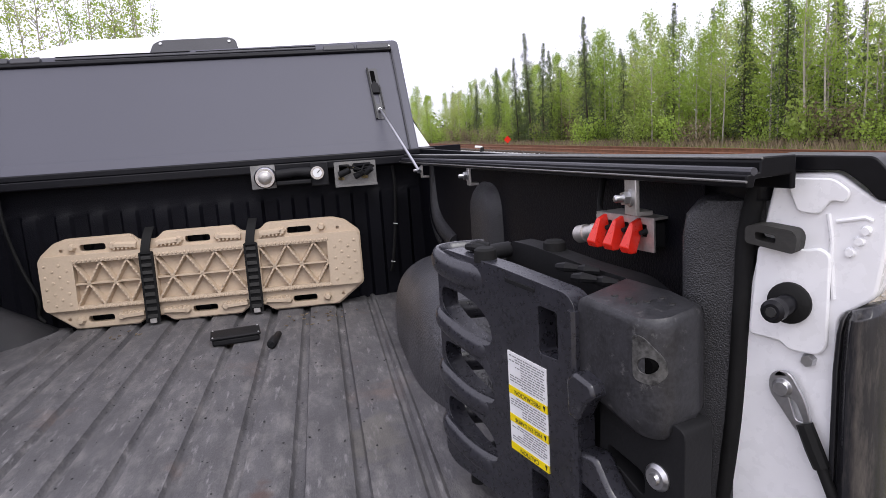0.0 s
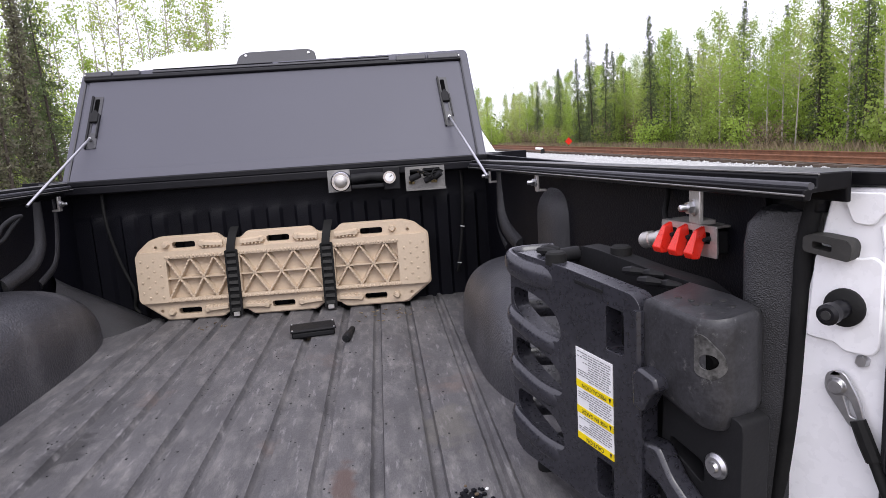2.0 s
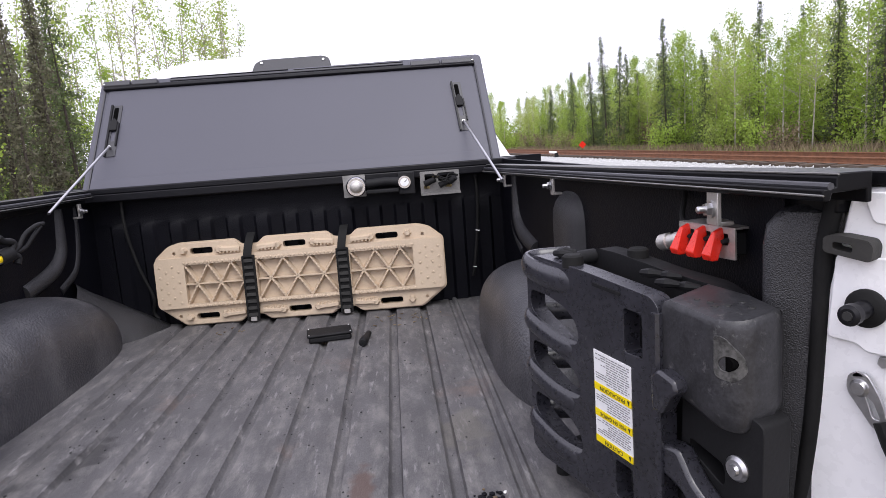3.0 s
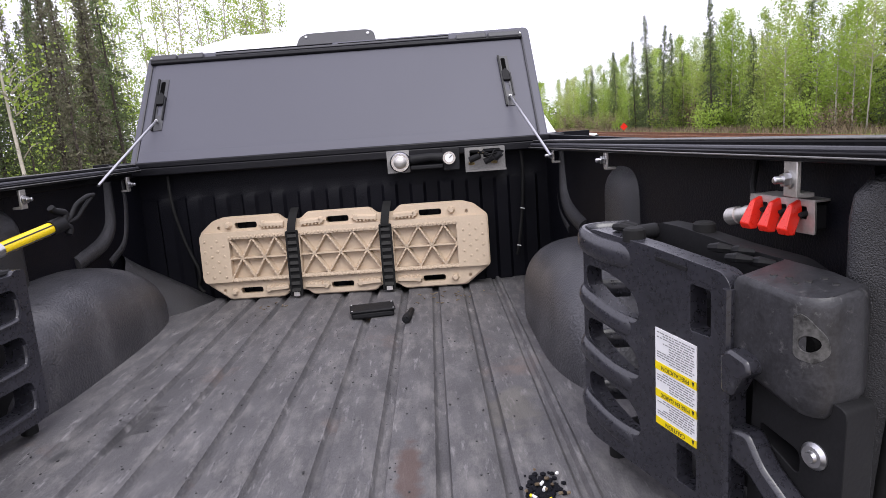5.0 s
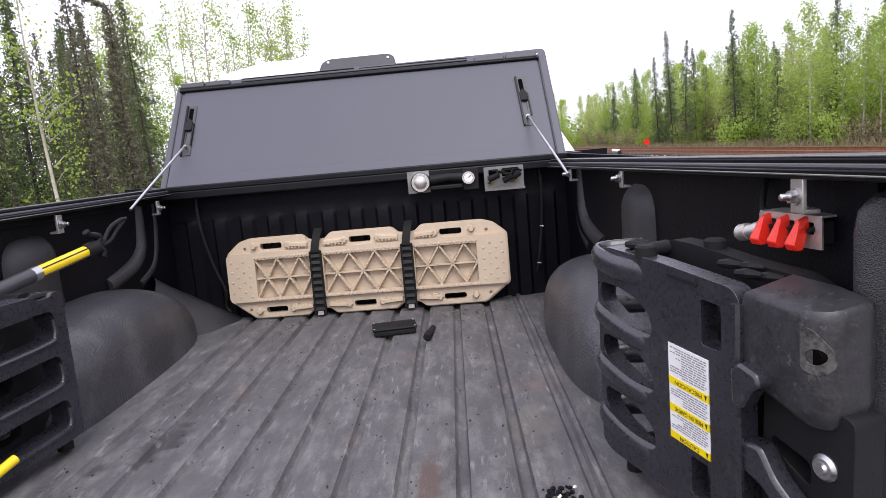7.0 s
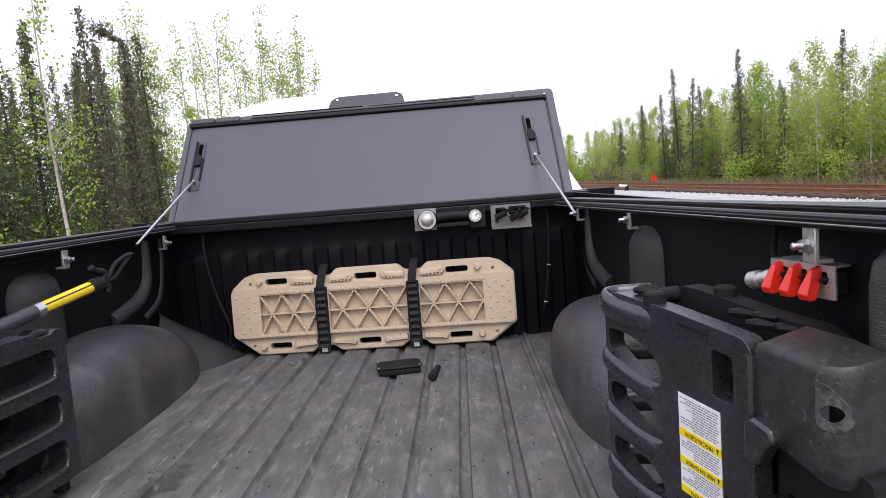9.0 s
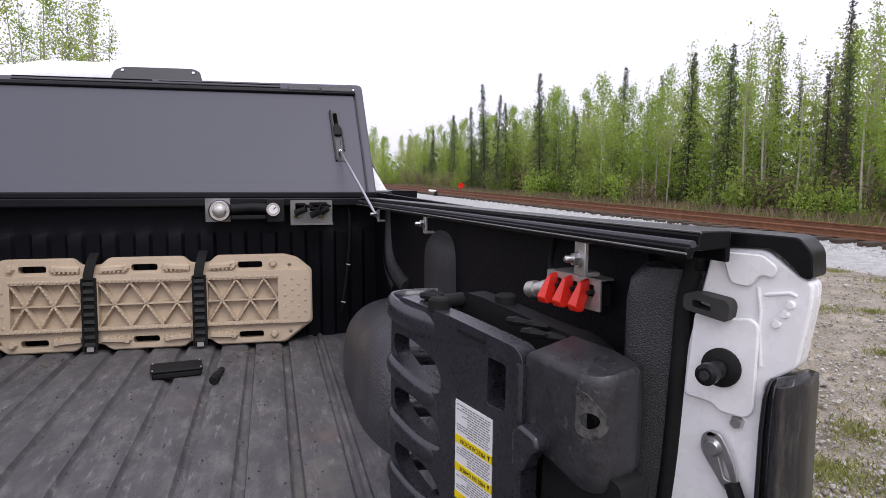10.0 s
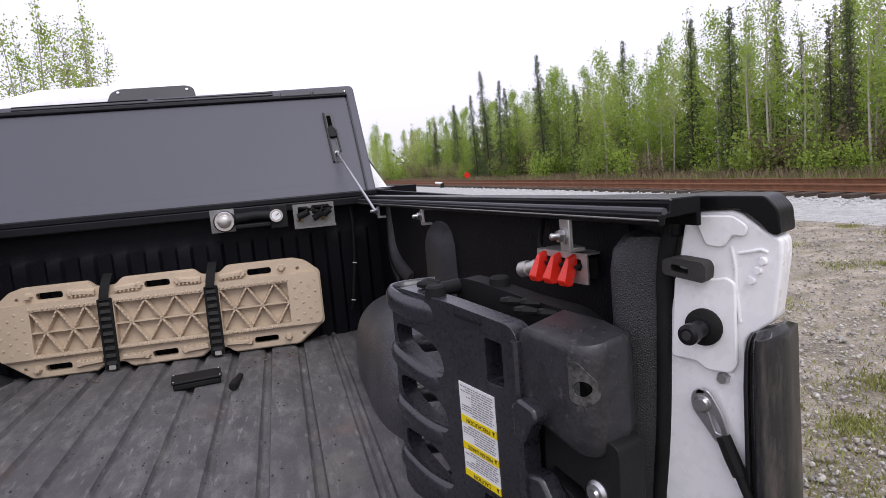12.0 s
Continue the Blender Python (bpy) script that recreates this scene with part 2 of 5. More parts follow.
def part(name, bm, mat, parent=None, label="", smooth=True, bevel=0.0, segments=2):
    """Links a bmesh given in world metres as one mesh object under a thing or a part."""
    bmesh.ops.recalc_face_normals(bm, faces=bm.faces)
    if parent:
        bmesh.ops.translate(bm, verts=bm.verts, vec=-place(parent))
    me = bpy.data.meshes.new(name)
    bm.to_mesh(me)
    bm.free()
    me.materials.append(mat)
    ob = new(name, me)
    ob.parent = parent
    if smooth:
        me.polygons.foreach_set("use_smooth", [True] * len(me.polygons))
        me.set_sharp_from_angle(angle=radians(38))
    if bevel:
        md = ob.modifiers.new("bevel", "BEVEL")
        md.width, md.segments, md.limit_method, md.angle_limit = bevel, segments, "ANGLE", radians(35)
    if label:
        ob["label"] = label
    return ob


def structure(name, bm, mat, label, category, **kw):
    return tagged(part(name, bm, mat, None, **kw), label, category, kind="structure")


def box(bm, x0, x1, y0, y1, z0, z1, m=None):
    v = [bm.verts.new((x, y, z)) for z in (z0, z1) for y in (y0, y1) for x in (x0, x1)]
    for f in ((0, 2, 3, 1), (4, 5, 7, 6), (0, 1, 5, 4), (2, 6, 7, 3), (0, 4, 6, 2), (1, 3, 7, 5)):
        bm.faces.new([v[i] for i in f])
    if m:
        bmesh.ops.transform(bm, matrix=m, verts=v)
    return v


def ring_frame(axis):
    a = Vector(axis).normalized()
    side = a.orthogonal().normalized()
    return side, a.cross(side)


def tube(bm, points, radii, seg=12, caps=True):
    """A round bar along points, with a radius each."""
    pts = [Vector(p) for p in points]
    if not hasattr(radii, "__len__"):
        radii = [radii] * len(pts)
    rings, s = [], None
    for i, p in enumerate(pts):
        a = (pts[min(i + 1, len(pts) - 1)] - pts[max(i - 1, 0)]).normalized()
        if s is None:
            s, _ = ring_frame(a)
        s = (s - a * s.dot(a)).normalized()
        t = a.cross(s)
        rings.append([bm.verts.new(p + radii[i] * (math.cos(k) * s + math.sin(k) * t))
                      for k in (2 * math.pi * j / seg for j in range(seg))])
    for r, q in zip(rings, rings[1:]):
        for j in range(seg):
            bm.faces.new((r[j], r[(j + 1) % seg], q[(j + 1) % seg], q[j]))
    if caps:
        bm.faces.new(rings[0][::-1])
        bm.faces.new(rings[-1])
    return rings


def spline(points, n=8):
    """Points of a smooth curve through the given ones."""
    p = [Vector(q) for q in points]
    out = []
    for i in range(len(p) - 1):
        a, b, c, d = p[max(i - 1, 0)], p[i], p[i + 1], p[min(i + 2, len(p) - 1)]
        for k in range(n):
            t = k / n
            out.append(0.5 * (2 * b + (c - a) * t + (2 * a - 5 * b + 4 * c - d) * t * t + (3 * b - a - 3 * c + d) * t ** 3))
    return out + [p[-1]]


def rounded(pts, r, n=4):
    """A polygon with its corners rounded; r is a number, or one for each corner."""
    out, k = [], len(pts)
    for i in range(k):
        p, a, b = Vector(pts[i]), Vector(pts[i - 1]), Vector(pts[(i + 1) % k])
        q = min(r[i] if hasattr(r, "__len__") else r, (a - p).length * 0.49, (b - p).length * 0.49)
        if q < 1e-5:
            out.append(p)
            continue
        s, e = p + (a - p).normalized() * q, p + (b - p).normalized() * q
        out += [(1 - t) ** 2 * s + 2 * t * (1 - t) * p + t * t * e for t in (j / n for j in range(n + 1))]
    return out


def rect(x0, x1, y0, y1, r=0.0, n=4):
    c = [(x0, y0), (x1, y0), (x1, y1), (x0, y1)]
    return rounded(c, r, n) if r else [Vector(p) for p in c]


def plate(outline, holes, depth, to):
    """A flat plate with holes through it: outlines in (u, v), its depth along w; to(u, v, w) gives the place."""
    bm = bmesh.new()
    loops = [[Vector((p[0], p[1], 0)) for p in loop] for loop in (outline, *holes)]
    v = [bm.verts.new(p) for loop in loops for p in loop]
    if holes:
        edges, start = [], 0
        for loop in loops:
            k = len(loop)
            edges += [bm.edges.new((v[start + i], v[start + (i + 1) % k])) for i in range(k)]
            start += k
        bmesh.ops.triangle_fill(bm, use_beauty=True, use_dissolve=False, edges=edges, normal=(0, 0, 1))
    else:
        bm.faces.new(v)
    out = bmesh.ops.extrude_face_region(bm, geom=bm.faces[:])
    up = [g for g in out["geom"] if isinstance(g, bmesh.types.BMVert)]
    bmesh.ops.translate(bm, verts=up, vec=(0, 0, depth))
    for v in bm.verts:
        v.co = to(*v.co)
    return bm


def frame_of(origin, u, v, w):
    o, u, v, w = Vector(origin), Vector(u), Vector(v), Vector(w)
    return lambda a, b, c=0.0: o + a * u + b * v + c * w


def sheet(bm, rows, close=False):
    """A skin over rows of points."""
    g = [[bm.verts.new(p) for p in row] for row in rows]
    for a, b in zip(g, g[1:]):
        for j in range(len(a) - 1 + close):
            k = (j + 1) % len(a)
            bm.faces.new((a[j], a[k], b[k], b[j]))
    return g


def thicken(bm, d):
    bmesh.ops.recalc_face_normals(bm, faces=bm.faces)
    bmesh.ops.solidify(bm, geom=bm.faces[:] + bm.edges[:] + bm.verts[:], thickness=d)


# ---- the pickup truck ----
FZ = 0.90  # height of the load floor


def rail_x(s, y):
    return 0.757 - 0.076 * y if s > 0 else -(0.69 - 0.02 * y)


def rail_z(s, y):
    return 1.408 - 0.018 * y if s > 0 else 1.408 - 0.008 * y


def wall_x(s, y):
    return 0.812 - 0.055 * y if s > 0 else -(0.755 - 0.018 * y)


truck = thing("pickup_truck", (0, 1.5, 0), "white pickup truck with an open black-lined load bed", "truck")

# ribbed load floor
bm = bmesh.new()
prof = [(-0.80, 0.0)]
for k in range(-5, 4):
    c = 0.0805 + 0.1055 * k
    if c > 0.45:
        continue
    prof += [(c - 0.034, 0.0), (c - 0.026, -0.002), (c - 0.016, -0.005), (c - 0.011, -0.015), (c - 0.008, -0.017), (c + 0.004, -0.017), (c + 0.007, -0.015), (c + 0.010, -0.001), (c + 0.014, 0.0)]
prof += [(0.488, 0.0), (0.494, -0.006), (0.503, -0.006), (0.508, 0.004), (0.516, 0.005), (0.522, 0.000), (0.84, 0.002)]
ys = [-0.03 + 1.75 * i / 24 for i in range(25)]
sheet(bm, [[(x, y, FZ + z + 0.0012 * noise.noise((x * 6, y * 5, 0))) for x, z in prof] for y in ys])
thicken(bm, 0.02)
part("bed_floor", bm, FLOOR, truck, "ribbed black load floor, worn grey with dust")

# front wall of the bed, ribbed below and plain above
bm = bmesh.new()
pts = [(-0.86, 0.0)]
x = -0.66
while x < 0.66:
    pts += [(x, 0.0), (x + 0.010, -0.012), (x + 0.048, -0.012), (x + 0.058, 0.0)]
    x += 0.098
pts.append((0.86, 0.0))
rows = []
for z, d in ((FZ - 0.03, 1.0), (1.22, 1.0), (1.252, 0.95), (1.268, 0.4), (1.275, 0.0), (1.30, 0.0), (1.40, 0.0)):
    rows.append([(x, 1.715 + o * d + (0.018 if d < 0 else 0), z) for x, o in pts])
sheet(bm, rows)
thicken(bm, -0.03)
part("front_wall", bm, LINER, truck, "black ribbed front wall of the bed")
bm = bmesh.new()
box(bm, -0.78, 0.76, 1.655, 1.79, 1.378, 1.398)
box(bm, -0.78, 0.76, 1.655, 1.667, 1.352, 1.379)
part("front_rail", bm, FRAME, truck, bevel=0.004)

for s, side in ((1, "passenger"), (-1, "driver")):
    # inner skin with its embossed ribs
    bm = bmesh.new()
    rows = []
    for i in range(36):
        y = 0.13 + 1.60 * i / 35
        row = []
        for z in [FZ - 0.02 + 0.515 * j / 20 for j in range(21)]:
            w = wall_x(s, y)
            lean = 0.015 * (1.4 - z)
            row.append((w + s * lean, y, z))
        rows.append(row)
    sheet(bm, rows)
    thicken(bm, 0.012)
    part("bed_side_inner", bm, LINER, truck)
    # rib in a paler liner than its wall, so that it looks lit
    bm = bmesh.new()
    yc, top, half, deep = 0.935, 1.335, 0.105, 0.046
    rows = []
    for j in range(13):
        z = 1.02 + (top - 1.02) * (1 - (1 - j / 12) ** 1.6)
        k = math.sqrt(max(0.0, 1 - max(0.0, (z - (top - 0.07)) / 0.07) ** 2))
        row = []
        for i in range(17):
            q = -1 + 2 * i / 16
            h = max(0.0, 1 - abs(q) ** 3.2) ** 0.6
            y = yc + q * half * (0.35 + 0.65 * k)
            row.append((wall_x(s, y) + s * (0.012 - (deep + 0.010) * h * (k if k > 0.05 else 0.0)), y, z))
        rows.append(row)
    sheet(bm, rows)
    part("wall_rib", bm, PILLAR, truck, "embossed rounded rib of the bed side")
    # corner ribs likewise: their lit grey is put into the colour
    ribs = bmesh.new()
    w = wall_x(s, 1.45)
    pth = spline([(w + s * 0.004, 1.50, 1.37), (w, 1.49, 1.28), (w - s * 0.004, 1.47, 1.21), (w - s * 0.004, 1.40, 1.165), (w + s * 0.006, 1.26, 1.135)], 6)
    tube(ribs, pth, [0.026] * len(pth), 14)
    part("wall_rib", ribs, PILLAR, truck)
    ribs = bmesh.new()
    pth = spline([(w + s * 0.004, 1.60, 1.37), (w + s * 0.002, 1.60, 1.26), (w + s * 0.004, 1.56, 1.15), (w + s * 0.006, 1.45, 1.10)], 6)
    tube(ribs, pth, [0.02] * len(pth), 12)
    part("wall_rib", ribs, PILLAR, truck)
    # wheel housing
    bm = bmesh.new()
    y0, y1 = (0.62, 1.46) if s > 0 else (0.56, 1.56)
    rows = []
    for i in range(29):
        q = -1 + 2 * i / 28
        y = (y0 + y1) / 2 + (y1 - y0) / 2 * math.copysign(abs(q) ** 0.8, q)
        h = 0.240 * max(0.0, 1 - abs(q) ** 2.0) ** 0.55 + 0.002
        xi = s * (0.540 + 0.075 * abs(q) ** 3)
        xw = wall_x(s, y) + s * 0.02
        row = []
        for j in range(15):
            a = math.pi / 2 * j / 14
            row.append((xw - (xw - xi) * math.cos(a) ** 0.58, y, FZ - 0.004 + h * math.sin(a) ** 0.58))
        rows.append(row)
    sheet(bm, rows)
    part("wheel_housing", bm, WELL, truck, "rounded dusty wheel housing")
    if s < 0:
        bm = bmesh.new()
        rows = []
        for i in range(11):
            t = i / 10
            ridge = Vector((-0.70 + 0.20 * t, 1.50 + 0.20 * t, 1.110 - 0.205 * t ** 0.9))
            rows.append([(ridge.x - 0.10 + 0.02 * t, ridge.y + 0.10, ridge.z + 0.012), (ridge.x - 0.03, ridge.y + 0.03, ridge.z + 0.006), tuple(ridge),
                         (ridge.x + 0.012, ridge.y - 0.02, ridge.z - 0.012), (ridge.x + 0.020, ridge.y - 0.06, ridge.z - 0.055), (ridge.x + 0.02, ridge.y - 0.09, FZ - 0.01)])
        sheet(bm, rows)
        part("gusset", bm, PILLAR, truck, "sloping rounded gusset in the front corner")
    # cap along the top of the bed side
    bm = bmesh.new()
    sec = [(0.045, -0.045), (0.045, -0.004), (0.055, 0.0), (0.105, 0.0), (0.118, -0.008), (0.118, -0.045)]
    rows = [[(rail_x(s, y) + s * (o + 0.076 * y * (s > 0)), y, rail_z(s, y) + z - (0.012 * y + 0.007 * y * y) * (s > 0)) for o, z in sec] for y in (0.05, 0.4, 0.8, 1.2, 1.6, 1.79)]
    g = sheet(bm, rows, close=True)
    bm.faces.new(g[0])
    bm.faces.new(g[-1][::-1])
    part("rail_cap", bm, CAP, truck, "black plastic cap along the bed rail", bevel=0.003)
    # outer panel with the wheel arch
    to = frame_of((s * 0.925, 0, 0), (0, 1, 0), (0, 0, 1), (-s, 0, 0))
    arch = [(0.93 + 0.50 * math.cos(a), 0.42 + 0.50 * math.sin(a)) for a in [math.pi * i / 16 for i in range(17)]]
    line = [(0.05, 0.50), (0.05, 1.362), (0.9, 1.322), (1.80, 1.262), (1.80, 0.50), (1.43, 0.50)] + arch + [(0.43, 0.50)]
    part("bed_side_outer", plate([Vector(p) for p in line], [], 0.05, to), WHITE, truck, bevel=0.006)
    # end pillar and jamb
    bm = bmesh.new()
    sec = rounded([(0.83, 0.075), (0.800, 0.070), (0.750, 0.113), (0.84, 0.19)], [0, 0.010, 0.022, 0], 6)
    rows = []
    for z, k in ((FZ - 0.02, 1), (1.32, 1), (1.345, 0.94), (1.36, 0.75), (1.368, 0.3)):
        rows.append([(s * (0.83 - (0.83 - p[0]) * k), 0.072 + (p[1] - 0.072) * (0.7 + 0.3 * k), z) for p in sec])
    g = sheet(bm, rows)
    bm.faces.new(g[-1])
    part("end_pillar", bm, PILLAR, truck, "rough sprayed pillar at the end of the bed side")
    jamb = frame_of((s * 0.818, 0.036, 0), (s * 0.5, -0.866, 0), (0, 0, 1), (-s * 0.866, -0.5, 0))
    out = [(-0.006, 1.390), (0.049, 1.391), (0.066, 1.378), (0.082, 1.366), (0.094, 1.362), (0.094, 1.34), (0.085, 1.275), (0.055, 1.252),
           (0.056, 0.80), (-0.068, 0.80), (-0.048, 1.06), (-0.034, 1.25)]
    post = part("jamb", plate(rounded(out, 0.008), [], -0.03, jamb), WHITE, truck, "white painted jamb at the tailgate opening", bevel=0.004, segments=3)
    up = [(0.004, 1.386), (0.047, 1.386), (0.063, 1.374), (0.058, 1.362), (0.046, 1.366), (0.036, 1.351), (0.016, 1.353), (0.010, 1.37)]
    part("upper_flange", plate(rounded(up, 0.006), [], 0.0035, lambda a, b, c: jamb(a, b, c + 0.001)), WHITE, post, bevel=0.0015)
    lo = [(-0.020, 1.317), (0.028, 1.317), (0.038, 1.320), (0.048, 1.314), (0.048, 1.222), (0.041, 1.212), (0.012, 1.212), (0.004, 1.220), (-0.028, 1.222)]
    part("striker_plate", plate(rounded(lo, 0.006), [], 0.005, lambda a, b, c: jamb(a, b, c + 0.001)), WHITE, post, bevel=0.002)
    rib = bmesh.new()
    tube(rib, [jamb(0.043, 1.352, 0.0), jamb(0.047, 1.33, 0.001), jamb(0.047, 1.31, 0.001), jamb(0.05, 1.27, 0.0)], 0.0022, 8)
    tube(rib, [jamb(0.05, 1.345, 0.0), jamb(0.074, 1.35, 0.001), jamb(0.08, 1.347, 0.0)], 0.002, 8)
    part("pressed_bead", rib, WHITE, post)
    for uu, zz in ((0.015, 1.374), (0.034, 1.375), (0.075, 1.338), (0.070, 1.328), (0.063, 1.317)):
        w = bmesh.new()
        tube(w, [jamb(uu, zz, 0.0), jamb(uu, zz, 0.0046)], [0.005, 0.0036], 12)
        part("spot_weld", w, WHITE, post)
    # weather strip
    bm = bmesh.new()
    tube(bm, spline([jamb(-0.018, 1.402, -0.004), jamb(-0.034, 1.33, -0.002), jamb(-0.038, 1.25, -0.002), jamb(-0.045, 1.12, -0.002), jamb(-0.061, 0.98, -0.002), jamb(-0.072, 0.86, -0.004)], 5), 0.0098, 12)
    part("weather_strip", bm, RUBBER, truck)
    # top corner cap
    bm = bmesh.new()
    sec = [(-0.012, 1.392), (0.055, 1.393), (0.074, 1.378), (0.084, 1.366), (0.094, 1.366), (0.092, 1.392), (0.080, 1.406), (-0.012, 1.408)]
    part("corner_cap", plate(rounded(sec, 0.006), [], -0.045, lambda a, b, c: jamb(a, b, c + 0.004)), CAP, truck, bevel=0.004)
    # tail lamp
    bm = bmesh.new()
    rows = []
    for z, k, e in ((0.74, 0.7, 0), (0.78, 1.0, 0), (0.92, 1.04, 0), (1.08, 1.05, 0), (1.20, 1.0, 0.0), (1.238, 0.95, 0.002), (1.252, 0.86, 0.005), (1.260, 0.70, 0.008)):
        rows.append([jamb(0.053 + e + 0.043 * a * k, z + 0.012 * a, b * (1 - 0.5 * (k < 0.8))) for a, b in
                     ((0, -0.02), (0, 0.002), (0.05, 0.010), (0.16, 0.012), (0.20, 0.006), (0.25, 0.012), (0.40, 0.021), (0.60, 0.023), (0.80, 0.018), (0.93, 0.006), (1.0, -0.012), (0.95, -0.045), (0.4, -0.045))])
    g = sheet(bm, rows, close=True)
    bm.faces.new(g[0][::-1])
    bm.faces.new(g[-1])
    part("tail_lamp", bm, SMOKED, truck, "dirty smoked tail lamp", bevel=0.003)
    # rubber stop
    stop = rounded([(-0.026, 1.322), (0.022, 1.314), (0.024, 1.330), (0.020, 1.337), (-0.01, 1.341), (-0.026, 1.339)], 0.005)
    part("rubber_stop", plate(stop, [rounded([(-0.016, 1.326), (0.004, 1.323), (0.004, 1.331), (-0.016, 1.334)], 0.003)], 0.022, jamb), DUSTY_RUBBER, truck,
         "worn rubber stop", bevel=0.003)
    # striker pin
    bm = bmesh.new()
    tube(bm, [jamb(0.013, 1.262, 0.004), jamb(0.013, 1.262, 0.010), jamb(0.013, 1.262, 0.013)], [0.021, 0.021, 0.017], 24)
    pin = part("striker_pin", bm, RUBBER, truck, "black striker pin on a round base")
    bm = bmesh.new()
    tube(bm, [jamb(0.013, 1.262, h) for h in (0.012, 0.022, 0.024, 0.034, 0.036, 0.046, 0.049)], [0.010, 0.010, 0.0085, 0.0085, 0.0115, 0.0115, 0.008], 18)
    part("pin", bm, FRAME, pin)
    # black disc on the pin's end, painting the shade of its recess
    bm = bmesh.new()
    tube(bm, [jamb(0.013, 1.262, 0.0485), jamb(0.013, 1.262, 0.0505)], [0.0055, 0.005], 8)
    part("pin_recess", bm, INK_AND_SHADE, pin)
    bm = bmesh.new()
    tube(bm, [jamb(0.031, 1.205, 0.0), jamb(0.031, 1.205, 0.008)], [0.0075, 0.006], 6)
    part("nut", bm, STEEL, truck)
    # cable of the tailgate
    eye = plate(rounded([(-0.012, 1.188), (0.006, 1.192), (0.022, 1.165), (0.030, 1.135), (0.016, 1.128), (0.000, 1.150), (-0.014, 1.168)], 0.009),
                [rounded([(0.006, 1.166), (0.014, 1.160), (0.022, 1.141), (0.014, 1.142)], 0.003)], 0.005, lambda a, b, c: jamb(a + 0.010, b, c + 0.006))
    cable = part("tailgate_cable", eye, STEEL, truck, "tailgate support cable with a steel eye", bevel=0.0015)
    bm = bmesh.new()
    tube(bm, [jamb(0.010, 1.173, 0.0), jamb(0.010, 1.173, 0.012), jamb(0.010, 1.173, 0.016)], [0.010, 0.010, 0.007], 16)
    part("bolt", bm, STEEL, cable)
    bm = bmesh.new()
    tube(bm, [jamb(0.032, 1.140, 0.010), jamb(0.042, 1.118, 0.012), jamb(0.050, 1.10, 0.012)], [0.008, 0.0085, 0.008], 8)
    tube(bm, [jamb(0.050, 1.10, 0.012), jamb(0.072, 1.05, 0.015), jamb(0.100, 0.985, 0.03), (s * 0.70, -0.30, 0.93)], 0.0055, 10)
    part("cable_sleeve", bm, RUBBER, cable)
    # wheels
    for y in (0.93, 4.55):
        hub = part("wheel", plate([(0.25 * math.cos(a), 0.25 * math.sin(a)) for a in [2 * math.pi * i / 32 for i in range(32)]],
                                  [[(0.15 * math.cos(b + a), 0.15 * math.sin(b + a)) for a, r in ((0.0, 0), (0.35, 0))] + [(0.21 * math.cos(b + 0.45), 0.21 * math.sin(b + 0.45)), (0.21 * math.cos(b - 0.1), 0.21 * math.sin(b - 0.1))] for b in [2 * math.pi * i / 6 for i in range(6)]],
                                  0.03, frame_of((s * 0.90, y, 0.40), (0, 1, 0), (0, 0, 1), (-s, 0, 0))), ALU, truck)
        bm = bmesh.new()
        rings = []
        for i in range(40):
            a = 2 * math.pi * i / 40
            rings.append([(s * (0.93 - wd), y + r * math.cos(a), 0.40 + r * math.sin(a)) for wd, r in ((0.0, 0.25), (-0.005, 0.36), (0.02, 0.395), (0.22, 0.395), (0.25, 0.36), (0.24, 0.25))])
        sheet(bm, rings + rings[:1], close=True)
        bmesh.ops.remove_doubles(bm, verts=bm.verts, dist=1e-5)
        part("tyre", bm, RUBBER, hub)

# cab, bonnet and tailgate
bm = bmesh.new()
rows = []
for y, k, top in ((2.06, 0.95, -0.06), (2.10, 1.0, -0.02), (2.3, 1.0, 0.0), (3.0, 1.0, 0.0), (3.35, 0.96, -0.05), (3.95, 0.95, -0.52)):
    ring = []
    for x, z in ((-0.93, 0.55), (-0.95, 1.0), (-0.93, 1.26), (-0.84, 1.36), (-0.755, 1.50), (-0.66, 1.74), (-0.58, 1.825), (-0.42, 1.862), (0, 1.875)):
        ring.append((x * (k if z > 1.3 else 1), y, z + (top if z > 1.5 else 0)))
    ring += [(-x, y, z) for x, y, z in ring[-2::-1]]
    ring = [(x, y, z - 0.02 * x if z > 1.6 else z) for x, y, z in ring]
    rows.append(ring)
g = sheet(bm, rows, close=True)
bm.faces.new(g[0])
bm.faces.new(g[-1][::-1])
part("cab", bm, WHITE, truck, "white painted cab", bevel=0.02, segments=3)
bm = bmesh.new()
box(bm, -0.55, 0.55, 2.035, 2.07, 1.42, 1.70)
part("rear_window", bm, GLASS_DARK, truck, bevel=0.02)
for s in (-1, 1):
    bm = bmesh.new()
    v = [(s * 0.862, 2.25, 1.345), (s * 0.862, 3.25, 1.345), (s * 0.69, 3.05, 1.69), (s * 0.69, 2.30, 1.69)]
    f = [bm.verts.new(p) for p in v] + [bm.verts.new((p[0] - s * 0.03, p[1], p[2])) for p in v]
    for q in ((0, 1, 2, 3), (7, 6, 5, 4), (0, 4, 5, 1), (1, 5, 6, 2), (2, 6, 7, 3), (3, 7, 4, 0)):
        bm.faces.new([f[i] for i in q])
    part("side_window", bm, GLASS_DARK, truck)
bm = bmesh.new()
box(bm, -0.93, 0.93, 3.6, 5.5, 0.50, 1.27)
part("bonnet", bm, WHITE, truck, bevel=0.08, segments=4)
bm = bmesh.new()
box(bm, -0.73, 0.73, -0.56, -0.045, 0.835, 0.888)
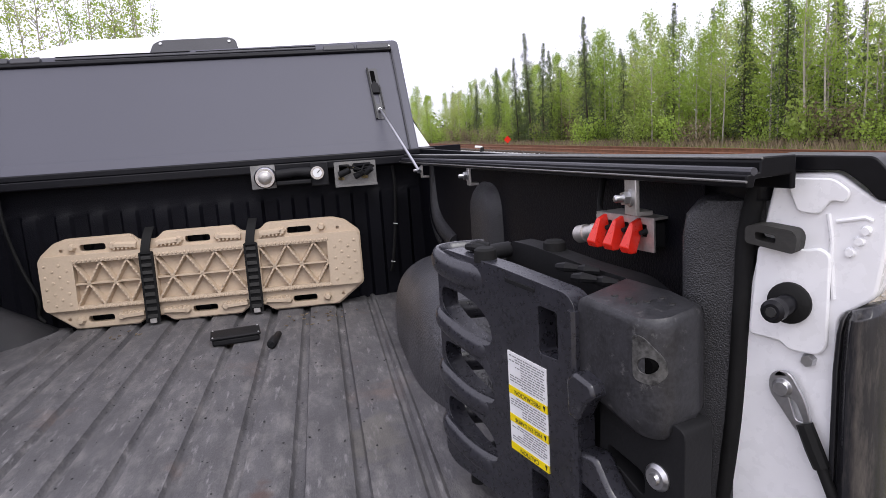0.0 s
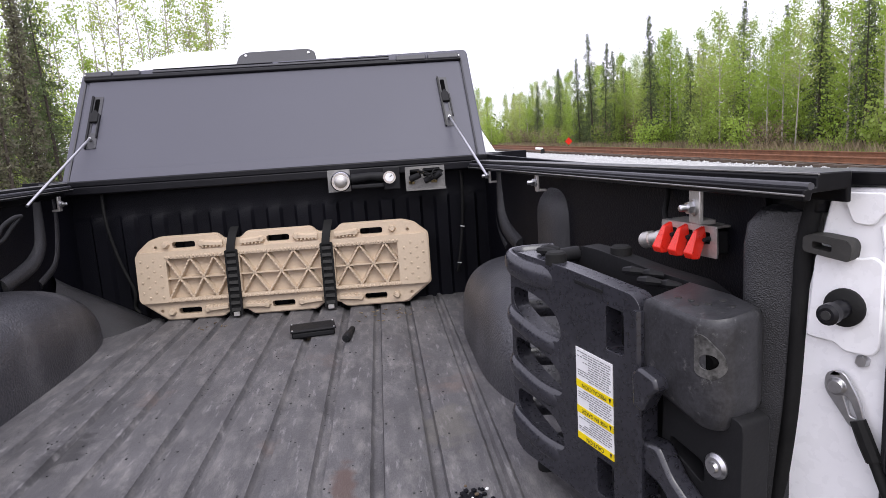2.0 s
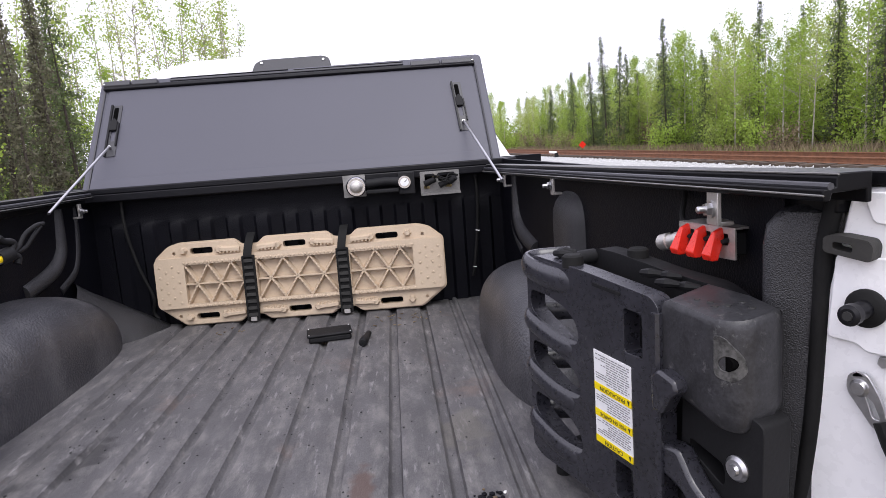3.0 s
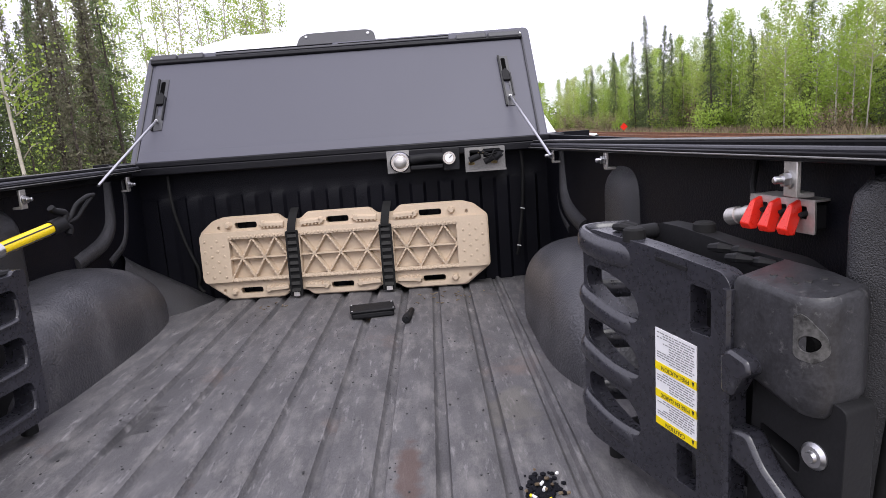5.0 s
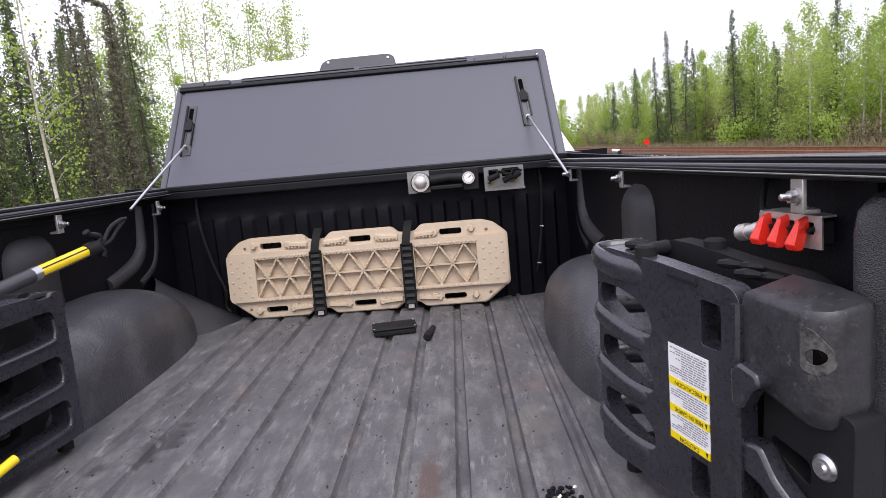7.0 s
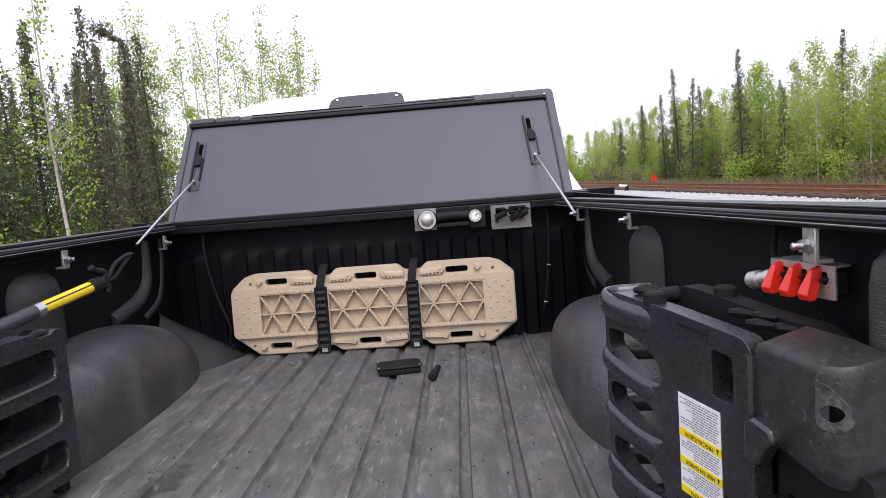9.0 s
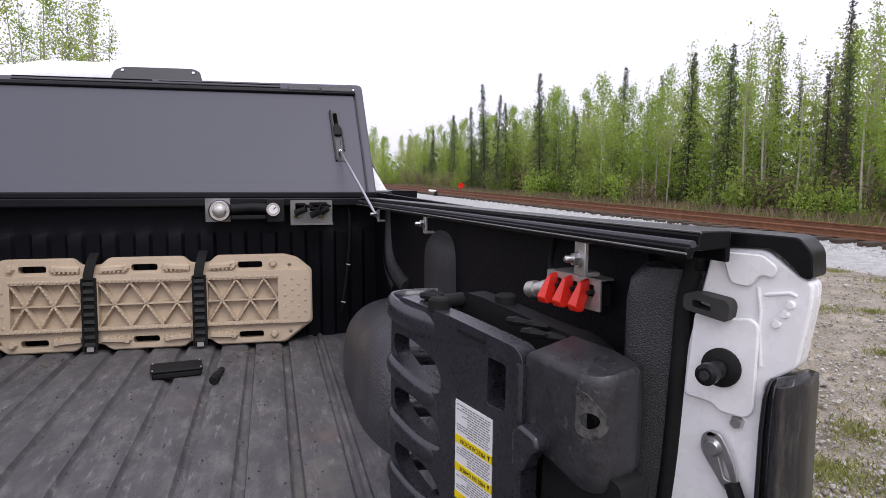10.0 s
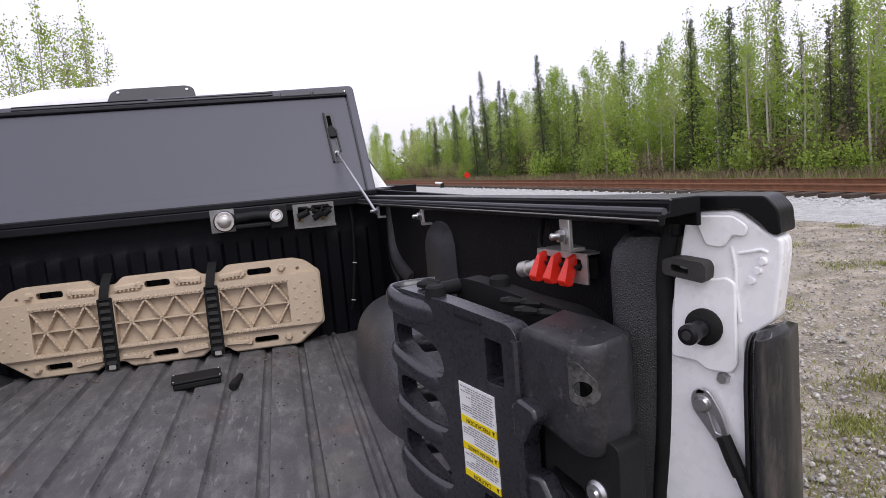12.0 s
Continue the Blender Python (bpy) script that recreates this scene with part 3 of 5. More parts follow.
part("tailgate", bm, LINER, truck, "lowered tailgate", bevel=0.015, segments=3)
bm = bmesh.new()
box(bm, -0.88, 0.88, -0.02, 5.2, 0.45, 0.56)
box(bm, -0.90, 0.90, 0.0, 1.75, 0.56, 0.86)
part("chassis", bm, DULL, truck, bevel=0.01)


# ---- folding cover, standing against the cab ----
cover = thing("tonneau_cover", (0, 1.68, 1.38), "grey folding bed cover propped upright against the cab", "bed cover")
LV = Vector((0, 0.513, 0.858))
lid = frame_of((0, 1.66, 1.385), (1, 0, 0), LV, (0, -0.858, 0.513))
body = rounded([(-0.712, -0.002), (0.708, -0.002), (0.690, 0.462), (-0.682, 0.444)], [0.01, 0.01, 0.02, 0.02])
panel = part("panel", plate(body, [], -0.075, lid), LID, cover, "grained dark grey panel", bevel=0.004)
inner = [(-0.686, 0.006), (0.672, 0.006), (0.655, 0.408), (-0.650, 0.402)]
part("vinyl_skin", plate(rounded(inner, 0.006), [], 0.004, lambda a, b, c: lid(a, b, c + 0.001)), LID, panel, bevel=0.0015)
for s, xa, xb in ((1, 0.678, 0.662), (-1, -0.690, -0.664)):
    bm = bmesh.new()
    tube(bm, [lid(xa, 0.005, 0.002), lid(xb, 0.42, 0.002)], 0.0035, 8)
    part("side_bead", bm, EDGE, panel)
for k in (1, 2):
    body2 = rounded([(-0.722, -0.012), (0.724, -0.012), (0.704, 0.466), (-0.690, 0.448)], [0.01, 0.01, 0.022, 0.022])
    part("folded_panel", plate(body2, [], -0.028, lambda a, b, c, k=k: lid(a, b, c - 0.047 - 0.030 * k)), EDGE, cover, bevel=0.005)
bm = plate([Vector(p) for p in ((-0.668, 0.402), (0.662, 0.408), (0.662, 0.423), (-0.668, 0.418))], [], 0.016, lid)
part("hinge_bar", bm, FRAME, cover, "black hinge extrusion", bevel=0.003)
bm = plate([Vector(p) for p in ((-0.44, 0.428), (0.40, 0.432), (0.40, 0.440), (-0.44, 0.437))], [], 0.008, lid)
part("hinge_leaf", bm, EDGE, cover, bevel=0.002)
for a, b in ((-0.44, -0.02), (0.0, 0.40)):
    bm = plate([Vector(p) for p in ((a, 0.4425), (b, 0.4455), (b, 0.4475), (a, 0.4445))], [], 0.004, lid)
    part("seam", bm, FRAME, cover)
bm = plate([Vector(p) for p in ((-0.682, 0.010), (0.670, 0.010), (0.667, 0.046), (-0.678, 0.046))], [], 0.003, lambda a, b, c: lid(a, b, c + 0.005))
part("lower_strip", bm, LID, panel, bevel=0.001)
for a, b in ((-0.668, -0.575), (-0.570, -0.480), (0.425, 0.535), (0.54, 0.655)):
    bm = plate([Vector(p) for p in ((a, 0.413), (b, 0.4135), (b, 0.436), (a, 0.434))], [], 0.020, lid)
    part("hinge_knuckle", bm, EDGE, cover, bevel=0.004)
for s in (1, -1):
    xa = 0.655 if s > 0 else -0.663
    bm = bmesh.new()
    tube(bm, [lid(xa, 0.421, 0.016), lid(xa, 0.421, 0.022)], [0.005, 0.003], 10)
    part("screw", bm, STEEL, cover)
tab = rounded([(-0.165, 0.445), (0.140, 0.450), (0.128, 0.516), (0.104, 0.528), (-0.120, 0.525), (-0.148, 0.510)], 0.012)
tab_ob = part("pull_tab", plate(tab, [], -0.02, lambda a, b, c: lid(a, b, c - 0.03)), EDGE, cover, "dark plastic tab with two screws", bevel=0.004)
for x in (-0.122, 0.106):
    bm = bmesh.new()
    tube(bm, [lid(x, 0.507, -0.03), lid(x, 0.507, -0.027)], [0.006, 0.005], 12)
    part("screw", bm, STEEL, tab_ob)
bm = bmesh.new()
tube(bm, [lid(-0.712, -0.014, -0.02), lid(0.712, -0.014, -0.02)], 0.013, 10)
part("bottom_seal", bm, RUBBER, cover)
for s in (1, -1):
    c = 0.595 if s > 0 else -0.628
    lean = -0.012 * s
    br = frame_of(lid(c, 0.132, 0.005), Vector((lean / 0.2, 0, 0)) + LV, (-1, 0, 0), (0, -0.858, 0.513))
    base = part("latch_bracket", plate(rect(0.0, 0.205, -0.018, 0.018, 0.003), [rect(0.145, 0.19, -0.006, 0.006, 0.005), rect(0.06, 0.105, -0.007, 0.007, 0.005)], 0.003, br), EDGE, cover,
                "dark stepped latch bracket", bevel=0.001)
    part("latch_rail", plate(rect(0.0, 0.205, 0.012, 0.018), [], 0.010, br), FRAME, base)
    # flat black plate over the slot, painting the shade inside it
    part("latch_slot", plate(rect(0.140, 0.195, -0.0075, 0.0075, 0.005), [], 0.001, lambda a, b, c: br(a, b, c + 0.003)), HOLE_SHADE, base)
    part("latch_rail", plate(rect(0.04, 0.13, -0.018, -0.014), [], 0.010, br), FRAME, base)
    part("latch_slider", plate(rounded([(0.10, -0.013), (0.135, -0.013), (0.15, 0.0), (0.135, 0.013), (0.10, 0.013)], 0.004), [], 0.012, br), DULL, base, bevel=0.002)
    bm = bmesh.new()
    tube(bm, [br(0.032, 0, 0.0), br(0.032, 0, 0.016)], 0.0052, 12)
    part("pivot", bm, STEEL, base)
    foot = Vector((0.645, 1.285, 1.345)) if s > 0 else Vector((-0.640, 1.292, 1.352))
    bm = bmesh.new()
    tube(bm, [br(0.032, 0, 0.014), foot], 0.0042, 10)
    part("prop_rod", bm, STEEL, cover, "thin steel prop rod")

# rails that carry the cover, each with its clamps
for s in (1, -1):
    rail = thing("cover_rail", (rail_x(s, 0.8), 0.8, 1.36), "black aluminium cover rail clamped to the bed side", "rail", "cover rails")
    bm = bmesh.new()
    sec = [(0.0, -0.026), (0.0, -0.014), (0.014, -0.012), (0.014, -0.002), (0.018, 0.002), (0.052, 0.002), (0.052, -0.030), (0.046, -0.030), (0.046, -0.016),
           (0.010, -0.018), (0.008, -0.026)]
    rows = [[(rail_x(s, y) + s * o, y, rail_z(s, y) + z) for o, z in sec] for y in (0.005, 0.4, 0.8, 1.2, 1.62)]
    g = sheet(bm, rows, close=True)
    bm.faces.new(g[0])
    bm.faces.new(g[-1][::-1])
    part("channel", bm, CAP, rail, bevel=0.0015)
    bm = bmesh.new()
    tube(bm, [(rail_x(s, y) + s * 0.008, y, rail_z(s, y) - 0.011) for y in (0.005, 0.8, 1.62)], 0.004, 8)
    part("rubber_bead", bm, EDGE, rail)
    # thin pale lines stand in for highlights along the channel's edges
    for o, z in ((-0.0005, -0.020), (0.015, 0.001)):
        bm = bmesh.new()
        tube(bm, [(rail_x(s, y) + s * o, y, rail_z(s, y) + z) for y in (0.004, 0.8, 1.62)], 0.0013, 6)
        part("bright_edge", bm, DULL_METAL, rail)
    for yc, zc, w in ((0.212, 1.358, 0.030), (0.885, 1.352, 0.022), (1.34, 1.345, 0.020)) if s > 0 else ((0.997, 1.349, 0.024), (1.53, 1.338, 0.020)):
        x = rail_x(s, yc) + s * 0.006
        bm = bmesh.new()
        box(bm, x - 0.003, x + 0.003, yc - w / 2, yc + w / 2, zc - 0.024, zc + 0.022)
        box(bm, min(x, x + s * 0.020), max(x, x + s * 0.020), yc - w / 2, yc + w / 2, zc - 0.024, zc - 0.018)
        clamp = part("rail_clamp", bm, ALU, rail, "bright metal rail clamp", bevel=0.0012)
        bm = bmesh.new()
        tube(bm, [(x - s * 0.003, yc, zc - 0.002), (x - s * 0.006, yc, zc - 0.002)], 0.011, 20)
        tube(bm, [(x - s * 0.006, yc, zc - 0.002), (x - s * 0.013, yc, zc - 0.002)], 0.0085, 6)
        tube(bm, [(x - s * 0.013, yc, zc - 0.002), (x - s * 0.022, yc, zc - 0.002), (x - s * 0.024, yc, zc - 0.002)], [0.0048, 0.0048, 0.003], 12)
        part("clamp_bolt", bm, STEEL, clamp)


# ---- folded bed extenders on both sides ----
def extender(s, far, label):
    ob = thing("bed_extender", (far[0] + s * 0.08, far[1] - 0.2, FZ), label, "bed extender", "bed extenders")
    d, n = Vector((s * 0.36, -0.933, 0)), Vector((-s * 0.933, -0.36, 0))
    o = Vector((far[0], far[1], 0)) + 0.206 * d
    to = frame_of(o, d, (0, 0, 1), n)
    line = [(-0.215, 0.945), (-0.19, 0.932), (0.075, 0.925), (0.090, 0.935), (0.092, 1.245), (0.078, 1.258), (-0.06, 1.272), (-0.185, 1.279), (-0.208, 1.268)]
    slots = [rounded([(-0.200, a + 0.004), (-0.150, a + 0.001), (-0.105, a - 0.010), (-0.080, a - 0.028), (-0.074, a - 0.052), (-0.086, a - 0.066), (-0.125, a - 0.062), (-0.165, a - 0.048), (-0.200, a - 0.030)], 0.012)
             for a in (1.217, 1.131, 1.041)]
    holes = [rounded([(0.026, 1.234), (0.061, 1.231), (0.061, 1.172), (0.026, 1.172)], 0.005),
             rounded([(0.0, 1.006), (0.036, 1.004), (0.036, 0.95), (0.0, 0.95)], 0.005)]
    gate = part("slatted_panel", plate(rounded(line, 0.012), slots + holes, -0.028, to), PLASTIC, ob, "slatted black plastic panel", bevel=0.005, segments=3)
    # bulging bars below each slot that wrap round the end
    for a, h in ((1.256, 0.019), (1.166, 0.0165), (1.080, 0.0170), (0.990, 0.018)):
        bm = bmesh.new()
        drop = 0.010 if a > 1.2 else 0.026
        path = spline([to(-0.190, a + 0.008, -0.075), to(-0.214, a + 0.007, -0.03), to(-0.206, a + 0.005, 0.000), to(-0.165, a - 0.3 * drop, 0.004), to(-0.125, a - 0.75 * drop, 0.000), to(-0.092, a - drop, -0.010), to(-0.075, a - drop, -0.022)], 6)
        rows = []
        for i, p in enumerate(path):
            t = i / (len(path) - 1)
            hh = h * (1.0 if t < 0.8 else 1.0 - 0.8 * (t - 0.8))
            q = path[min(i + 1, len(path) - 1)] - path[max(i - 1, 0)]
            side = Vector((q.y, -q.x, 0)).normalized() * (-s)
            rows.append([p + Vector((0, 0, hh * math.sin(b))) + side * (0.0095 * math.cos(b)) for b in [2 * math.pi * j / 14 for j in range(14)]])
        g = sheet(bm, rows, close=True)
        bm.faces.new(g[0])
        bm.faces.new(g[-1][::-1])
        part("bar", bm, PLASTIC, gate)
    # vertical edge bead and moulded marks
    bm = bmesh.new()
    tube(bm, [to(0.088, 0.94, 0.001), to(0.089, 1.10, 0.001)], 0.006, 8)
    tube(bm, [to(0.089, 1.135, 0.001), to(0.090, 1.24, 0.001)], 0.007, 8)
    part("edge_bead", bm, PLASTIC, gate)
    bm = plate(rounded([(-0.035, 1.259), (0.022, 1.254), (0.022, 1.249), (-0.035, 1.254)], 0.002), [], 0.003, to)
    part("moulded_tab", bm, DULL, gate)
    # stop caps
    for a, w, z in ((-0.10, -0.014, 1.276), (-0.06, -0.105, 1.278)):
        bm = bmesh.new()
        p = to(a, z, w)
        tube(bm, [p - Vector((0, 0, 0.006)), p + Vector((0, 0, 0.010)), p + Vector((0, 0, 0.013))], [0.0165, 0.0155, 0.012], 22)
        part("stop_cap", bm, RUBBER, ob)
    # second panel behind
    line2 = [(-0.14, 0.94), (0.12, 0.93), (0.145, 0.95), (0.145, 1.24), (0.10, 1.262), (0.02, 1.268), (-0.09, 1.282), (-0.135, 1.284), (-0.15, 1.27)]
    slots2 = [rounded([(-0.12, a), (-0.03, a - 0.008), (-0.03, a - 0.05), (-0.12, a - 0.04)], 0.012) for a in (1.22, 1.13, 1.04)]
    back = part("rear_panel", plate(rounded(line2, 0.012), slots2, -0.032, lambda a, b, c: to(a, b, c - 0.088)), DULL, ob, "second slatted panel folded behind", bevel=0.005)
    for z in (1.27, 0.96):
        bm = bmesh.new()
        tube(bm, [to(-0.145, z, -0.03), to(-0.145, z, -0.09)], 0.012, 10)
        part("spacer", bm, DULL, ob)
    # hinge lumps along the top
    for a, z, w in ((0.005, 1.268, -0.06), (0.028, 1.266, -0.072), (0.045, 1.262, -0.05), (0.065, 1.258, -0.066), (-0.145, 1.283, -0.02), (-0.155, 1.283, -0.035)):
        bm = bmesh.new()
        tube(bm, [to(a - 0.008, z, w), to(a + 0.008, z + 0.002, w), to(a + 0.02, z, w - 0.012)], [0.005, 0.007, 0.004], 8)
        part("hinge", bm, DULL, ob)
    # end block with rounded corner
    A0, RC = 0.167, 0.039

    def turn(a):
        """How far the block's skin falls back where its corner rounds off."""
        q = min(max(0.0, (a - A0) / RC), 1.0)
        return -RC * (1 - math.sqrt(1 - q * q))

    plan = [(0.094, -0.002), (0.120, -0.002), (0.145, -0.002)]
    plan += [(A0 + RC * math.sin(b), -0.002 - RC * (1 - math.cos(b))) for b in [math.pi / 2 * i / 8 for i in range(9)]]
    plan += [(A0 + RC + 0.002, -0.064), (A0 + RC - 0.004, -0.082), (0.16, -0.088), (0.094, -0.080)]
    mid = Vector((sum(p[0] for p in plan) / len(plan), sum(p[1] for p in plan) / len(plan)))
    bm = bmesh.new()
    rows = []
    for j, (t, inset) in enumerate(((0.0, 0.50), (0.03, 0.24), (0.09, 0.08), (0.20, 0.0), (0.5, 0.0), (0.82, 0.0), (0.93, 0.02), (0.975, 0.06), (1.0, 0.15))):
        row = []
        for a, w in plan:
            q = Vector((a, w)).lerp(mid, inset)
            zt = 1.262 - 0.13 * (q.x - 0.10) - 0.14 * (q.y + 0.03)
            zb = 1.142 - 0.34 * max(0.0, min(q.x, 0.205) - 0.10) - 0.10 * (q.y + 0.03)
            row.append(to(q.x, zb + (zt - zb) * t, q.y))
        rows.append(row)
    g = sheet(bm, rows, close=True)
    bm.faces.new(g[0][::-1])
    bm.faces.new(g[-1])
    block = part("end_block", bm, WORN, ob, "scuffed rounded end block")
    HX, HZ = 0.189, 1.199
    ring = rounded([(HX - 0.014, HZ + 0.034), (HX - 0.002, HZ + 0.031), (HX + 0.012, HZ + 0.010), (HX + 0.014, HZ - 0.012), (HX + 0.006, HZ - 0.022), (HX - 0.014, HZ - 0.016)], 0.008)
    part("worn_boss", plate(ring, [[(HX + 0.0090 * math.cos(a), HZ + 0.0090 * math.sin(a)) for a in [2 * math.pi * i / 14 for i in range(14)]]], 0.0018, lambda a, b, c: to(a, b, c - 0.0025 + turn(a))), SCUFFED, block,
         "grey scuffed boss round the bolt hole", bevel=0.0015)
    # dimples drawn as black discs, their shade put into the colour
    bm = bmesh.new()
    for a, c in ((0.125, -0.03), (0.14, -0.036), (0.152, -0.03), (0.16, -0.042), (0.165, -0.06), (0.182, -0.056)):
        z = 1.262 - 0.13 * (a - 0.10) - 0.14 * (c + 0.03)
        tube(bm, [to(a, z - 0.002, c), to(a, z + 0.0008, c)], [0.0045, 0.004], 10)
    part("vent_dimple", bm, INK_AND_SHADE, block)
    # latch, lower frame, arm and bolt
    lat = rounded([(0.094, 1.120), (0.110, 1.116), (0.124, 1.142), (0.137, 1.152), (0.133, 1.166), (0.106, 1.174), (0.093, 1.164)], 0.005)
    part("latch", plate(lat, [], 0.026, lambda a, b, c: to(a, b, c - 0.008)), PLASTIC, ob, bevel=0.004)
    # solid black disc that paints the dark of the bolt hole
    bm = bmesh.new()
    tube(bm, [to(HX, HZ, -0.010 + turn(HX)), to(HX, HZ, -0.0008 + turn(HX))], 0.0086, 16)
    part("socket", bm, HOLE_SHADE, block)
    low = rounded([(0.09, 0.93), (0.215, 0.935), (0.220, 1.13), (0.10, 1.15)], 0.012)
    part("lower_frame", plate(low, [rounded([(0.11, 1.075), (0.165, 1.06), (0.165, 1.03), (0.11, 1.06)], 0.01)], -0.045, lambda a, b, c: to(a, b, c - 0.030)), DULL, ob, bevel=0.006)
    arm = rounded([(0.074, 1.064), (0.118, 1.068), (0.14, 1.035), (0.20, 0.99), (0.205, 0.94), (0.185, 0.93), (0.172, 0.97), (0.118, 1.018), (0.078, 1.03)], 0.008)
    part("arm", plate(arm, [], 0.030, lambda a, b, c: to(a, b, c - 0.030)), PLASTIC, ob, bevel=0.005)
    bm = bmesh.new()
    p = (0.184, 1.064)
    tube(bm, [to(*p, -0.034), to(*p, -0.028), to(*p, -0.024)], [0.016, 0.016, 0.012], 22)
    tube(bm, [to(*p, -0.024), to(*p, -0.020)], [0.0075, 0.006], 12)
    part("pivot_bolt", bm, STEEL, ob, "bright pivot bolt")
    for a in (-0.17, 0.10):
        bm = bmesh.new()
        tube(bm, [to(a, FZ + 0.0, -0.03), to(a, 0.915, -0.03), to(a, 0.935, -0.03)], [0.014, 0.014, 0.010], 12)
        part("foot", bm, RUBBER, ob)
    return ob, to, gate


ext, eto, gate = extender(1, (0.536, 0.427), "black folding bed extender with warning sticker, stowed at the side")


def slatted(s, far, label):
    """The other extender: plain slatted frames, one behind the other."""
    ob = thing("bed_extender", (far[0] + s * 0.08, far[1] - 0.2, FZ), label, "bed extender", "bed extenders")
    d, n = Vector((s * 0.16, -0.987, 0)), Vector((-s * 0.987, -0.16, 0))
    to = frame_of(Vector((far[0], far[1], 0.008)), d, (0, 0, 1), n)
    line = [(0.004, 0.935), (0.03, 0.925), (0.44, 0.925), (0.44, 1.235), (0.075, 1.232), (0.066, 1.222), (0.034, 1.222), (0.026, 1.230), (0.0, 1.228)]
    for k, (w, mat) in enumerate(((0.0, PLASTIC), (-0.075, DULL))):
        slots = [rounded([(0.030 + 0.05 * k, a), (0.030 + 0.05 * k, a - 0.060), (0.40, a - 0.068), (0.40, a - 0.008)], 0.022, 6) for a in (1.196, 1.104, 1.012)]
        p = part("slatted_panel", plate(rounded(line, 0.008), slots, -0.05, lambda a, b, c, w=w: to(a, b, c + w)), mat, ob, bevel=0.006, segments=3)
        if k == 0:
            for a in (1.196, 1.104, 1.012):
                bm = bmesh.new()
                tube(bm, spline([to(0.034, a - 0.020, 0.0), to(0.036, a - 0.050, 0.0), to(0.06, a - 0.062, 0.0), to(0.20, a - 0.066, 0.0), to(0.40, a - 0.069, 0.0)], 5), 0.0055, 8)
                part("slat_lip", bm, PLASTIC, p)
    bm = bmesh.new()
    tube(bm, [to(0.02, 1.226, -0.015), to(0.05, 1.226, -0.022), to(0.07, 1.222, -0.03)], [0.006, 0.008, 0.005], 8)
    part("hinge", bm, DULL, ob)
    for a in (0.03, 0.40):
        bm = bmesh.new()
        tube(bm, [to(a, FZ, -0.03), to(a, 0.912, -0.03), to(a, 0.932, -0.03)], [0.016, 0.016, 0.011], 14)
        part("foot", bm, RUBBER, ob)
    bm = bmesh.new()
    tube(bm, [to(-0.004, 1.015, -0.02), to(-0.010, 1.015, -0.02)], [0.006, 0.005], 10)
    part("end_screw", bm, STEEL, ob)
    return ob


slatted(-1, (-0.497, 0.672), "black slatted bed extender stowed against the bed side")

# warning sticker, upside down as the panel is folded
st = lambda a, b, c: eto(a, b, c)
sticker = part("warning_sticker", plate([Vector(p) for p in ((-0.039, 1.160), (0.0385, 1.154), (0.0385, 1.014), (-0.039, 1.020))], [], 0.0012, st), PAPER, gate,
               "white and yellow warning sticker, upside down", smooth=False)


def on_sticker(f, g):
    """f across, g down, both from 0 to 1."""
    a = -0.039 + 0.0775 * f
    return a, 1.160 - 0.006 * f - 0.140 * g


def band(g0, g1, mat, f0=0.0, f1=1.0, up=0.0016, name="sticker_band"):
    bm = plate([Vector(on_sticker(*p)) for p in ((f0, g0), (f1, g0), (f1, g1), (f0, g1))], [], up, st)
    return part(name, bm, mat, sticker, smooth=False)


for g0, g1 in ((0.345, 0.425), (0.630, 0.710), (0.925, 1.0)):
    band(g0, g1, STICKER_YELLOW)
rng = random.Random(4)
bars = bmesh.new()
for lo, hi in ((0.03, 0.33), (0.445, 0.615), (0.725, 0.91)):
    g = lo
    while g < hi - 0.012:
        f0, f1 = rng.choice((0.05, 0.05, 0.2, 0.35)), 0.96
        f = f0
        while f < f1 - 0.04:
            w = rng.uniform(0.04, 0.13)
            e = min(f + w, f1)
            v = [bars.verts.new(st(*on_sticker(*p), 0.0016)) for p in ((f, g), (e, g), (e, g + 0.011), (f, g + 0.011))]
            bars.faces.new(v)
            f = e + 0.018
        g += 0.025
part("small_print", bars, INK, sticker, smooth=False)


def words(text, g, size, f=0.5):
    cu = bpy.data.curves.new("lettering", "FONT")
    cu.body, cu.size, cu.align_x, cu.align_y, cu.extrude = text, size, "CENTER", "CENTER", 0.0001
    tmp = bpy.data.objects.new("lettering", cu)
    scene.collection.objects.link(tmp)
    bpy.context.view_layer.update()
    me = bpy.data.meshes.new_from_object(tmp)
    bpy.data.objects.remove(tmp)
    bm = bmesh.new()
    bm.from_mesh(me)
    a, b = on_sticker(f, g)
    for v in bm.verts:
        v.co = st(a - v.co.x, b - v.co.y + 0.07 * v.co.x, 0.0019 + v.co.z)
    part("lettering", bm, INK_AND_SHADE, sticker, smooth=False)


words("PRECAUCION", 0.386, 0.0085)
words("MISE EN GARDE", 0.670, 0.0078)
words("CAUTION", 0.962, 0.0085)
for g in (0.386, 0.670, 0.962):
    bm = plate([Vector(on_sticker(*p)) for p in ((0.90, g - 0.025), (0.96, g - 0.025), (0.93, g + 0.025))], [], 0.0019, st)
    part("warning_triangle", bm, INK_AND_SHADE, sticker, smooth=False)


